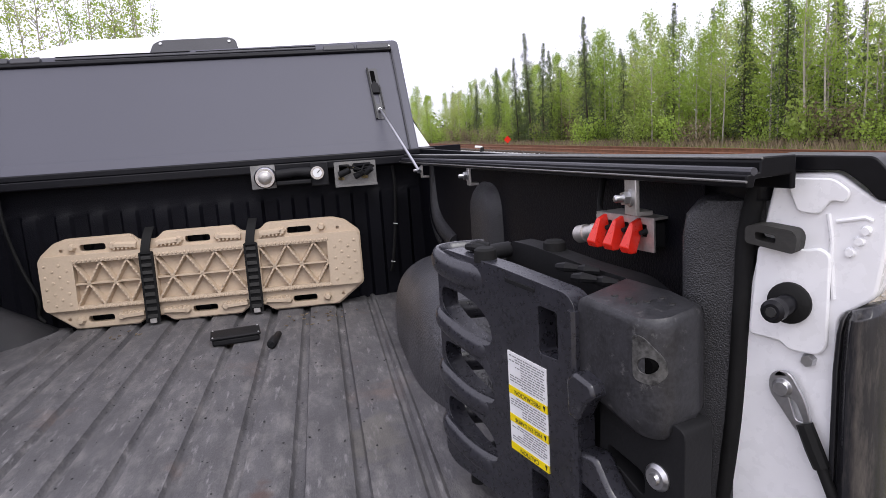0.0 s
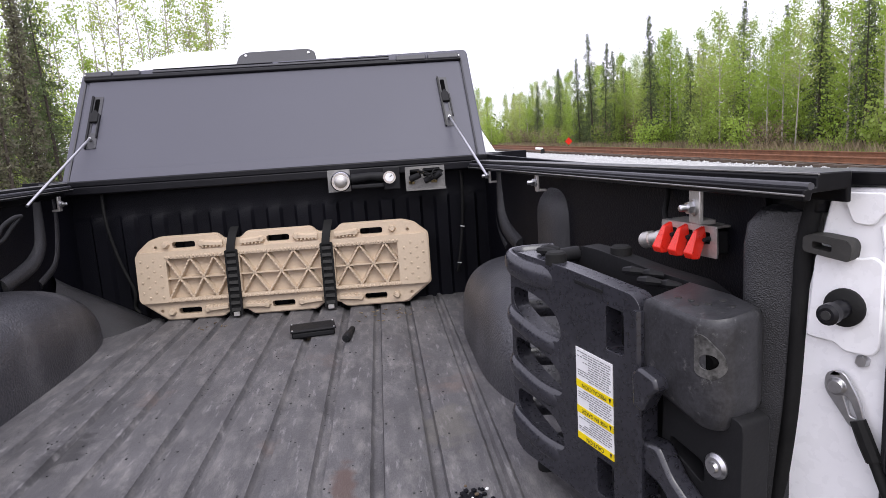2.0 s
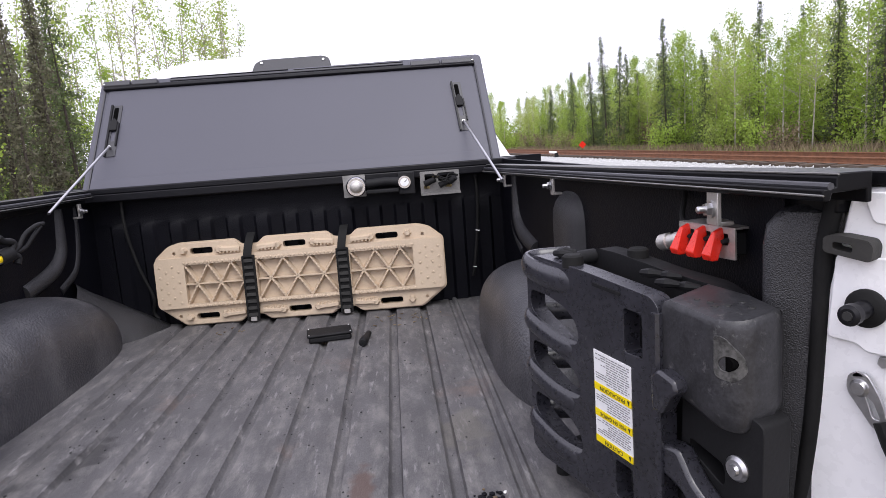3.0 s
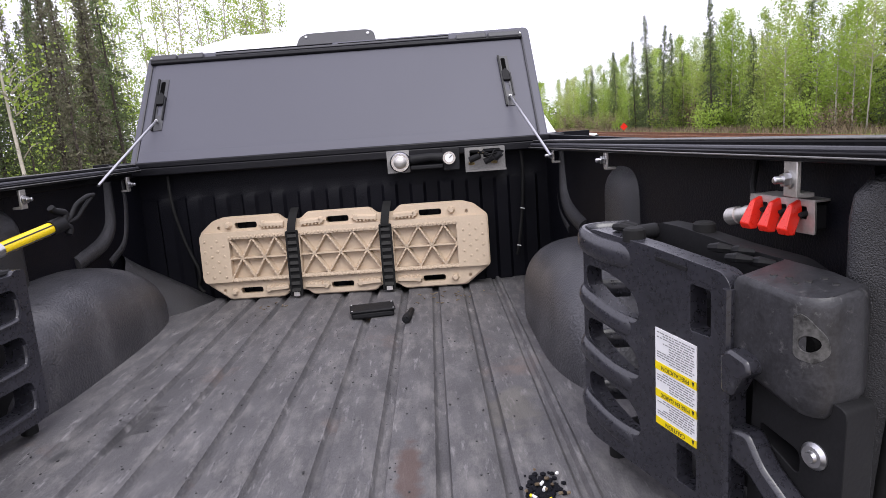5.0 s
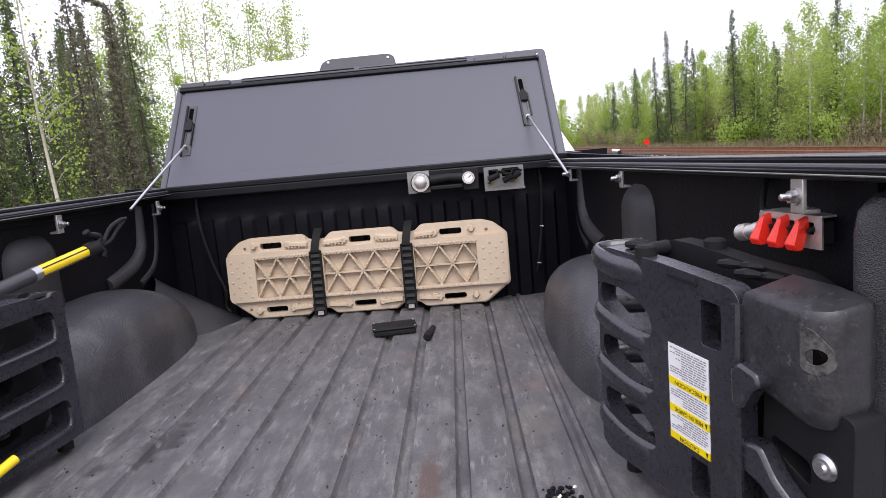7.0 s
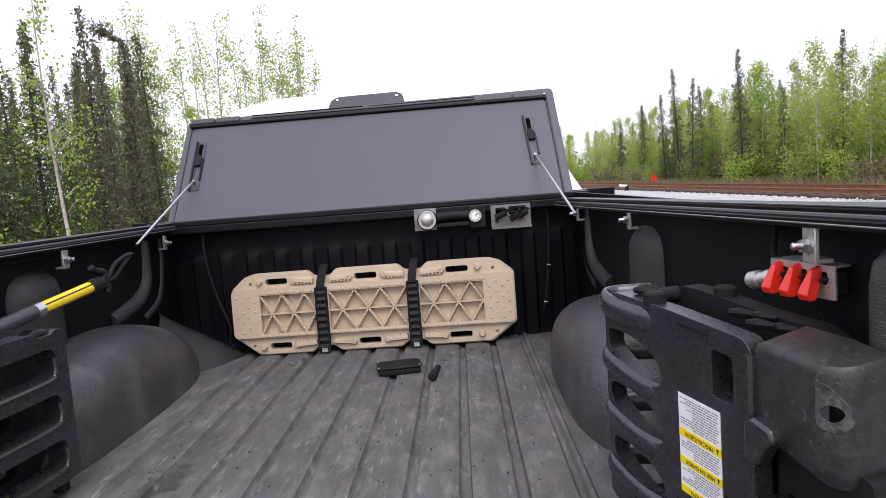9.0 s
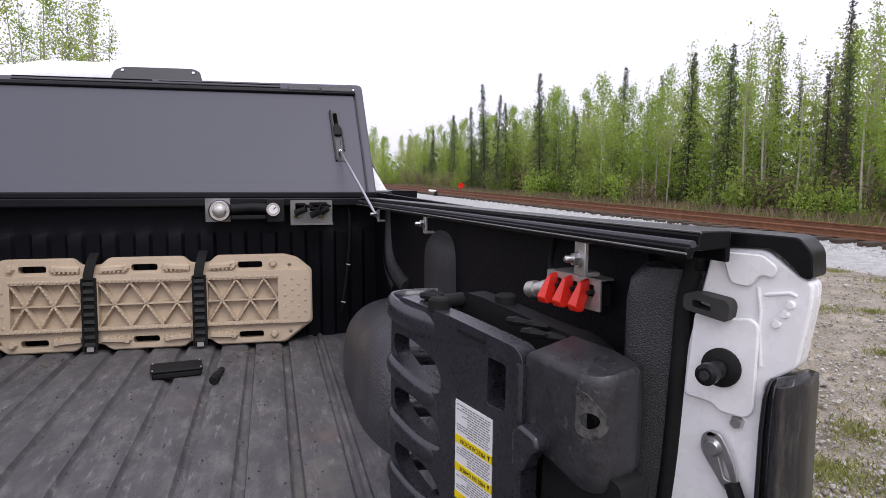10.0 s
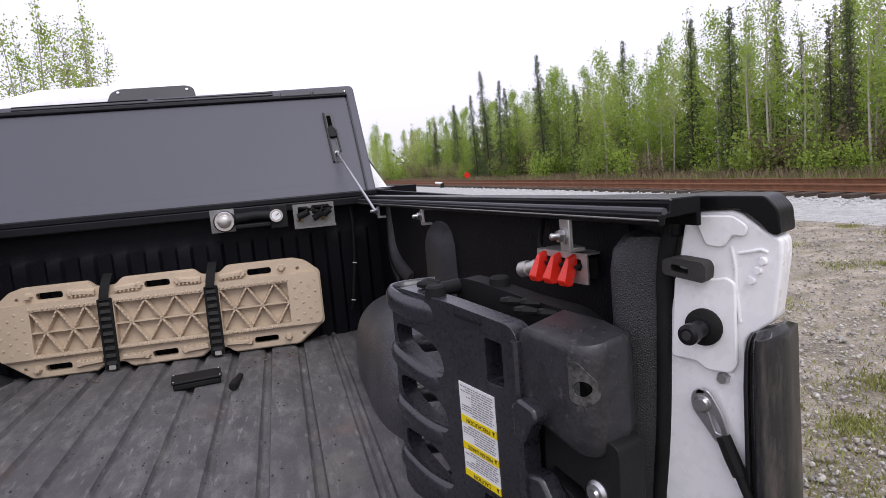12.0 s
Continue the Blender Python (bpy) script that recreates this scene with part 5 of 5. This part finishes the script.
part("ballast", bm, material("ballast_bed", (0.42, 0.42, 0.41), 0.9, vary=0.3, scale=6, fine=26, bump=0.8, distance=0.03), line)
for off in (-0.75, 0.75):
    bm = bmesh.new()
    sec = [(-0.07, 0.20), (-0.07, 0.215), (-0.012, 0.235), (-0.012, 0.315), (-0.036, 0.325), (-0.036, 0.352), (0.036, 0.352), (0.036, 0.325), (0.012, 0.315), (0.012, 0.235), (0.07, 0.215), (0.07, 0.20)]
    sheet(bm, [[(*track(y, off + o), z) for o, z in sec] for y in range(-40, 260, 10)], close=True)
    part("rail", bm, RUST, line)
me = None
for i in range(110):
    y = 1.0 + 0.56 * i
    if me is None:
        bm = bmesh.new()
        box(bm, -1.3, 1.3, -0.115, 0.115, -0.16, 0.0)
        bmesh.ops.bevel(bm, geom=bm.edges[:], offset=0.012, segments=1, affect="EDGES")
        me = bpy.data.meshes.new("sleeper")
        bm.to_mesh(me)
        bm.free()
        me.materials.append(TIE)
    ob = new("sleeper", me)
    ob.parent = line
    x, _ = track(y)
    ob.location = (x - 12.4, y - 9, 0.208)
    ob.rotation_euler = (0, 0, radians(3.5 + random.Random(i).uniform(-1.5, 1.5)))


def stones(name, count, spots, size, mat, label, seed):
    rg = np.random.RandomState(seed)
    base = np.array([(1, 0, 0), (-1, 0, 0), (0, 1, 0), (0, -1, 0), (0, 0, 1), (0, 0, -1)], float)
    tri = np.array([(0, 2, 4), (2, 1, 4), (1, 3, 4), (3, 0, 4), (2, 0, 5), (1, 2, 5), (3, 1, 5), (0, 3, 5)])
    vs, fs = [], []
    for i in range(count):
        x, y, z = spots(rg)
        r = size(rg)
        a = rg.uniform(0, 6.28)
        p = base * rg.uniform(0.8, 1.2, (6, 3)) * r * np.array([1, rg.uniform(0.65, 1), rg.uniform(0.45, 0.75)])
        p += rg.normal(0, 0.12 * r, (6, 3))
        c, s = np.cos(a), np.sin(a)
        p = np.c_[p[:, 0] * c - p[:, 1] * s + x, p[:, 0] * s + p[:, 1] * c + y, p[:, 2] + z]
        vs.append(p)
        fs.append(tri + 6 * i)
    me = bpy.data.meshes.new(name)
    me.from_pydata(np.concatenate(vs).tolist(), [], np.concatenate(fs).tolist())
    me.materials.append(mat)
    me.polygons.foreach_set("use_smooth", [True] * len(me.polygons))
    return tagged(new(name, me), label, "stones", kind="stuff")


def near_ground(rg):
    d = rg.uniform(0, 1) ** 1.5 * 11 + 1.15
    a = radians(rg.uniform(-20, 75))
    x, y = 0.3 + d * np.cos(a), -0.3 + d * np.sin(a)
    if x < 1.05:
        x = 1.05 + rg.uniform(0, 3)
    return x, y, 0.0


stones("gravel", 52000, near_ground, lambda g: 0.006 + 0.020 * g.uniform() ** 3, ROCK, "loose grey gravel on the ground", 3)
stones("cobbles", 260, near_ground, lambda g: 0.022 + 0.035 * g.uniform() ** 2, ROCK, "larger pale stones on the ground", 4)


def on_ballast(rg):
    y = rg.uniform(2, 32)
    o = rg.uniform(-3.7, 2.2)
    z = 0.12 if abs(o) < 1.4 else 0.12 - 0.095 * (abs(o) - 1.4)
    x, y = track(y, o)
    return x, y, z


stones("ballast_stones", 9000, on_ballast, lambda g: 0.03 + 0.03 * g.uniform(), BALLAST, "pale broken ballast stones along the railway", 5)


def blades(name, count, spots, height, width, mat, label, seed, lean=0.5, category="grass"):
    rg = np.random.RandomState(seed)
    vs, fs = [], []
    for i in range(count):
        x, y = spots(rg)
        h, w, a, b = height(rg), width(rg), rg.uniform(0, 6.28), rg.uniform(0, 6.28)
        dx, dy = w * np.cos(a), w * np.sin(a)
        lx, ly = lean * h * np.cos(b), lean * h * np.sin(b)
        vs += [(x - dx, y - dy, 0), (x + dx, y + dy, 0), (x + lx * 0.4 + dx * 0.6, y + ly * 0.4 + dy * 0.6, h * 0.6), (x + lx, y + ly, h)]
        fs += [(4 * i, 4 * i + 1, 4 * i + 2), (4 * i, 4 * i + 2, 4 * i + 3)]
    me = bpy.data.meshes.new(name)
    me.from_pydata(vs, [], fs)
    me.materials.append(mat)
    return tagged(new(name, me), label, category, kind="stuff")


tufts = [near_ground(np.random.RandomState(900 + i))[:2] for i in range(210)]


def tuft_spot(rg):
    t = tufts[rg.randint(len(tufts))]
    q = 0.04 + 0.20 * ((t[0] * 7.3) % 1)
    return t[0] + rg.normal(0, q), max(t[1] + rg.normal(0, q), -2)


def clear(f):
    def spot(rg):
        for _ in range(20):
            x, y = f(rg)
            if x > 1.05:
                return x, y
        return 3.0, 3.0
    return spot


blades("grass_tufts", 60000, clear(tuft_spot), lambda g: g.uniform(0.008, 0.042), lambda g: 0.0050, GRASS, "short green grass tufts in the gravel", 6)
blades("dry_grass", 34000, clear(lambda g: near_ground(g)[:2]), lambda g: g.uniform(0.005, 0.022), lambda g: 0.0024, leaf_material("straw", (0.36, 0.28, 0.16)), "dry straw-coloured grass", 7, 2.0)


def edge(y):
    """Where the woods begin beyond the railway."""
    return 16.2 - 0.075 * (y - 12)


def verge(rg):
    y = rg.uniform(3, 60)
    return edge(y) + rg.uniform(-1.6, 1.5), y


blades("verge_grass", 26000, verge, lambda g: g.uniform(0.06, 0.30), lambda g: 0.009, leaf_material("verge_green", (0.23, 0.29, 0.06)), "green weeds along the edge of the woods", 8)
blades("verge_brush", 14000, verge, lambda g: g.uniform(0.15, 0.55), lambda g: 0.004, BRUSH, "brown bare brushwood along the edge of the woods", 9, 0.3, "brushwood")


# trees: a few grown ones, then copies
def mesh_of(name, vs, fs, mat):
    me = bpy.data.meshes.new(name)
    me.from_pydata(np.asarray(vs).tolist(), [], fs)
    me.materials.append(mat)
    return me


def cards(centres, size, rg, squash=0.7):
    """Small bent leaves at the given places."""
    k = len(centres)
    a = rg.normal(size=(k, 3))
    a /= np.linalg.norm(a, axis=1, keepdims=True)
    b = np.cross(a, rg.normal(size=(k, 3)))
    b /= np.linalg.norm(b, axis=1, keepdims=True)
    s = size * rg.uniform(0.6, 1.3, (k, 1))
    c = np.asarray(centres)
    v = np.stack([c - a * s, c + b * s * squash, c + a * s, c - b * s * squash], 1).reshape(-1, 3)
    f = (np.arange(k)[:, None] * 4 + np.arange(4)).tolist()
    return v, f


def trunk_mesh(name, h, r, rg, bend, mat, limbs=()):
    bm = bmesh.new()
    pts = [Vector((bend * math.sin(2.2 * t + 1) * t * h * 0.06, bend * math.cos(1.7 * t) * t * h * 0.05, t * h)) for t in [i / 9 for i in range(10)]]
    tube(bm, pts, [r * (1 - 0.92 * i / 9) for i in range(10)], 7)
    for p, q, w in limbs:
        mid = (Vector(p) + Vector(q)) / 2 + Vector((0, 0, 0.06))
        tube(bm, [p, mid, q], [w, w * 0.6, w * 0.2], 3)
    me = bpy.data.meshes.new(name)
    bm.to_mesh(me)
    bm.free()
    me.materials.append(mat)
    me.polygons.foreach_set("use_smooth", [True] * len(me.polygons))
    return me, pts


def grow(name, label, trunk, crown):
    ob = thing(name, (0, 0, -200), label, "tree", "trees of the woods")
    for nm, me in (("trunk", trunk), ("crown", crown)):
        c = new(nm, me)
        c.parent = ob
    return ob


def make_spruce(seed, h, w, mat, sparse=1.0, hook=False):
    rg = np.random.RandomState(seed)
    limbs, cen = [], []
    z = h * 0.10
    while z < h * 0.985:
        t = z / h
        reach = w * (1 - t) ** 0.9 * rg.uniform(0.75, 1.1) + 0.05
        for k in range(rg.randint(4, 7)):
            a = rg.uniform(0, 6.28)
            L = reach * rg.uniform(0.5, 1.15)
            tip = np.array([L * np.cos(a), L * np.sin(a), z - 0.42 * L])
            if k < 2 and t < 0.8:
                limbs.append(((0, 0, z), tuple(tip), 0.012))
            m = max(6, int(44 * L / w * sparse + 13 * sparse))
            q = rg.uniform(0.1, 1, (m, 1)) ** 0.7
            p = np.array([0, 0, z]) + q * (tip - np.array([0, 0, z])) + rg.normal(0, 0.05, (m, 3))
            cen.append(p)
        z += h * 0.017 * rg.uniform(0.8, 1.3)
    cen = np.concatenate(cen)
    if hook:
        over = np.clip(cen[:, 2] - 0.88 * h, 0, None)
        cen[:, 0] -= 0.85 * over
        cen[:, 2] -= 0.60 * over
        cen = np.concatenate([cen, rg.normal(0, 1, (260, 3)) * np.array([0.16, 0.10, 0.10]) + np.array([-0.50, 0, 0.93 * h])])
    v, f = cards(cen, 0.056, rg, 0.40)
    tm, _ = trunk_mesh("spruce_trunk", h * (0.88 if hook else 1.0), 0.065, rg, 0.15, BARK_DARK, limbs)
    return grow("spruce_tree", "slender dark spruce tree at the edge of the woods", tm, mesh_of("spruce_crown", v, f, mat))


def make_aspen(seed, h, w, mat, low, leaves, leaf=0.057):
    rg = np.random.RandomState(seed)
    limbs, cen = [], []
    bend = rg.uniform(-0.8, 0.8)
    for k in range(26):
        z = h * rg.uniform(low, 0.97)
        t = (z / h - low) / (1 - low)
        a, L = rg.uniform(0, 6.28), w * (0.45 + 0.75 * np.sin(np.pi * min(1, t * 0.85 + 0.12))) * rg.uniform(0.45, 1.1) * (1.1 - 0.92 * t)
        tip = np.array([L * np.cos(a), L * np.sin(a), z + L * rg.uniform(0.3, 0.9)])
        limbs.append(((0.02 * bend * z, 0.01 * z, z), tuple(tip), 0.016))
        for c in range(4):
            q = rg.uniform(0.35, 1.1)
            o = np.array([0.02 * bend * z, 0.01 * z, z]) * (1 - q) + tip * q
            m = int(leaves / 104 * (1.55 - 1.15 * t))
            cen.append(o + rg.normal(0, 1, (m, 3)) * np.array([0.23, 0.23, 0.30]) * w * (1.15 - 0.72 * t))
    cen = np.concatenate(cen)
    v, f = cards(cen, leaf, rg, 0.8)
    tm, _ = trunk_mesh("aspen_trunk", h * 0.97, 0.044, rg, bend, BARK_PALE, limbs)
    return grow("aspen_tree", "young aspen with a pale trunk and fresh green leaves", tm, mesh_of("aspen_crown", v, f, mat))


def make_bush(seed, mat):
    rg = np.random.RandomState(seed)
    limbs, cen = [], []
    for k in range(16):
        a, L = rg.uniform(0, 6.28), rg.uniform(0.25, 0.6)
        tip = np.array([L * np.cos(a), L * np.sin(a), rg.uniform(0.5, 1.15)])
        limbs.append(((0, 0, 0), tuple(tip), 0.010))
        q = rg.uniform(0.2, 1.05, (46, 1))
        cen.append(q * tip + rg.normal(0, 0.13, (46, 3)))
    v, f = cards(np.concatenate(cen), 0.036, rg, 0.8)
    tm, _ = trunk_mesh("bush_stem", 0.5, 0.012, rg, 0.4, BARK_DARK, limbs)
    ob = grow("bush", "leafy green bush below the trees", tm, mesh_of("bush_crown", v, f, mat))
    return tagged(ob, category="bush", group="bushes")


spruces = [make_spruce(i, 6.6, w, m, sp) for i, (w, m, sp) in enumerate(((1.15, SPRUCE, 0.46), (0.95, SPRUCE, 0.46), (0.62, SPRUCE_OLD, 0.30), (1.30, SPRUCE, 0.50)))]
aspens = [make_aspen(20 + i, 6.4, w, m, lo, lv, 0.044) for i, (w, m, lo, lv) in enumerate(((1.25, ASPEN, 0.16, 3500), (1.0, ASPEN, 0.10, 3200), (1.15, ASPEN_PALE, 0.22, 2500), (1.4, ASPEN, 0.16, 3500), (1.0, ASPEN_PALE, 0.34, 1300)))]
birches = [make_aspen(60, 6.4, 0.75, ASPEN, 0.25, 1500, 0.034), make_aspen(61, 6.4, 0.85, ASPEN_PALE, 0.3, 1250, 0.034), make_aspen(62, 6.4, 0.7, ASPEN, 0.2, 1100, 0.034)]
bent = make_spruce(9, 6.6, 0.60, SPRUCE_OLD, 0.5, hook=True)
bushes = [make_bush(40, BUSH), make_bush(41, ASPEN), make_bush(42, BRUSH)]

rng = random.Random(21)


def plant(ob, x, y, k, kz=None):
    m = Matrix.Translation((x, y, -0.05)) @ Matrix.Rotation(rng.uniform(0, 6.28), 4, "Z") @ Matrix.Rotation(radians(rng.uniform(-2.5, 2.5)), 4, "X") @ Matrix.Diagonal((k, k, kz or k, 1))
    copy_thing(ob, m)


# beyond the railway
for i in range(250):
    y = 3 + 64 * (i / 250) ** 1.2 + rng.uniform(-0.5, 0.5)
    depth = rng.choice((0.2, 0.7, 1.5, 2.4, 3.6, 5.5, 8.5, 12.0)) + rng.uniform(0, 1.2)
    x = edge(y) + depth
    leafy = 0.80 if 15 < y < 34 else 0.70
    if y < 15:
        leafy = 0.84
    if depth > 5:
        leafy *= 0.55
    k = rng.uniform(0.74, 1.05) * (1.0 + 0.03 * min(depth, 8))
    if y > 24:
        k *= 0.88 if y < 36 else 0.80
    if y < 24:
        k *= 0.90 + 0.06 * max(0.0, (y - 10) / 14)
    if rng.random() < leafy:
        if y < 21:
            plant(rng.choice(birches if depth < 4 else aspens), x, y, k * rng.uniform(0.95, 1.2))
        else:
            plant(rng.choice(aspens + birches[:1]), x, y, k * 1.05)
    else:
        plant(rng.choice(spruces), x, y, k * rng.uniform(0.72, 1.12))
for x, y, k in ((14.4, 41.9, 1.12), (14.5, 39.8, 0.98), (14.6, 38.3, 0.88), (15.0, 33.8, 1.06), (14.2, 44.0, 0.92)):
    plant(spruces[1], x, y, k)
for i in range(64):
    y = 64 + 90 * (i / 64)
    x = edge(y) + rng.uniform(-1.0, 6) - 0.03 * (y - 62)
    plant(rng.choice(aspens if rng.random() < 0.75 else spruces), x, y, rng.uniform(0.7, 1.0))
for i in range(230):
    y = 3 + 75 * rng.random() ** 1.2
    plant(rng.choice((bushes[0], bushes[0], bushes[1], bushes[2])), edge(y) + rng.uniform(-0.6, 4.5), y, rng.uniform(0.5, 1.8))
# the dense woods behind the first rows
rg = np.random.RandomState(77)
k = 22000
y = 3 + 85 * rg.uniform(0, 1, k) ** 1.3
deep = rg.uniform(3.0, 13.0, k)
top = 3.4 + 1.2 * np.sin(y * 1.9) * np.sin(y * 0.77 + deep) - 0.012 * y
z = rg.uniform(0, 1, k) ** 1.15 * top + 0.1
v, f = cards(np.c_[edge(y) + deep, y, z], 0.20, rg, 0.55)
for nm, a, b, m, lab in (("undergrowth", 0, 12000, ASPEN, "dense green undergrowth deep in the woods"), ("thicket", 12000, k, SPRUCE, "dark thicket of young spruce in the woods")):
    tagged(new(nm, mesh_of(nm, v[4 * a:4 * b], f[:b - a], m)), lab, "undergrowth", kind="stuff")
k = 17000
y = 11.5 + 20 * rg.uniform(0, 1, k)
z = rg.uniform(0, 1, k) ** 1.3 * (2.3 + 0.8 * np.sin(y * 2.3)) + 0.05
v, f = cards(np.c_[-7.6 - 0.12 * (y - 9) - rg.uniform(0, 5, k), y, z], 0.058, rg, 0.5)
for nm, a, b, m, lab in (("thicket", 0, 12000, SPRUCE, "dark thicket of young spruce in the woods"), ("undergrowth", 12000, k, BUSH, "leafy green undergrowth below the spruces")):
    tagged(new(nm, mesh_of(nm, v[4 * a:4 * b], f[:b - a], m)), lab, "undergrowth", kind="stuff")
# the far end of the clearing
for i in range(34):
    plant(rng.choice(aspens + spruces), rng.uniform(-14, 10), rng.uniform(120, 150), rng.uniform(0.8, 1.1))
# on the near side
for x, y, k, i in ((-8.8, 13.7, 0.86, 1), (-7.34, 13.4, 0.87, 2), (-6.66, 12.7, 0.72, 2), (-6.75, 14.9, 0.83, 3), (-7.44, 15.6, 0.80, 0),
                   (-8.6, 12.7, 0.78, 0), (-7.3, 12.3, 0.55, 1), (-8.0, 14.6, 0.75, 3), (-9.4, 13.2, 0.85, 3)):
    plant(spruces[i], x, y, k)
copy_thing(bent, Matrix.Translation((-6.65, 13.7, -0.05)) @ Matrix.Diagonal((0.86, 0.86, 0.86, 1)))
for i in range(40):
    y = 10.0 + 22 * rng.random()
    x = -9.2 - 0.12 * (y - 9) - rng.choice((0, 0.8, 1.8, 3, 5)) - rng.uniform(0, 0.8)
    plant(rng.choice(spruces if rng.random() < 0.85 else aspens), x, y, rng.uniform(0.85, 1.12) * (0.85 + 0.012 * (y - 9)))
for i in range(22):
    plant(rng.choice(birches), rng.uniform(-16, -6.3), rng.uniform(29, 36), rng.uniform(1.3, 1.75))
plant(birches[2], -7.16, 11.8, 0.98)
for i in range(44):
    y = rng.uniform(11, 30)
    plant(rng.choice((bushes[0], bushes[0], bushes[1])), -8.0 - 0.12 * (y - 9) - rng.uniform(0, 2), y, rng.uniform(0.6, 1.3))
# behind the camera: unseen trees, added for reflections and to close the woods
for i in range(24):
    a = radians(rng.uniform(150, 350))
    d = rng.uniform(20, 30)
    plant(rng.choice(aspens + spruces), d * math.cos(a), -4 + d * math.sin(a), rng.uniform(0.9, 1.3))
for ob in spruces + aspens + birches + bushes + [bent]:
    for c in list(ob.children):
        bpy.data.objects.remove(c)
    bpy.data.objects.remove(ob)

# ---- small things by the railway ----
sign = thing("red_marker_sign", (12.6, 41.4, 0), "red diamond marker sign on a thin post", "sign")
bm = bmesh.new()
tube(bm, [(12.6, 41.4, 0), (12.6, 41.4, 0.72)], 0.025, 8)
part("post", bm, BARK_DARK, sign)
bm = plate([Vector(p) for p in ((0, -0.25), (0.25, 0), (0, 0.25), (-0.25, 0))], [], 0.02, frame_of((12.6, 41.36, 0.56), (1, 0, 0), (0, 0, 1), (0, -1, 0)))
part("diamond", bm, RED, sign)
mark = thing("derail_marker", (9.4, 35.5, 0), "low black track device with a white arm beside the rails", "track device")
bm = bmesh.new()
tube(bm, [(9.4, 35.5, 0.0), (9.4, 35.5, 0.36)], [0.14, 0.10], 10)
part("stand", bm, DULL, mark)
bm = bmesh.new()
tube(bm, [(9.4, 35.5, 0.36), (9.0, 35.5, 0.42)], [0.07, 0.06], 8)
part("arm", bm, PAPER, mark)
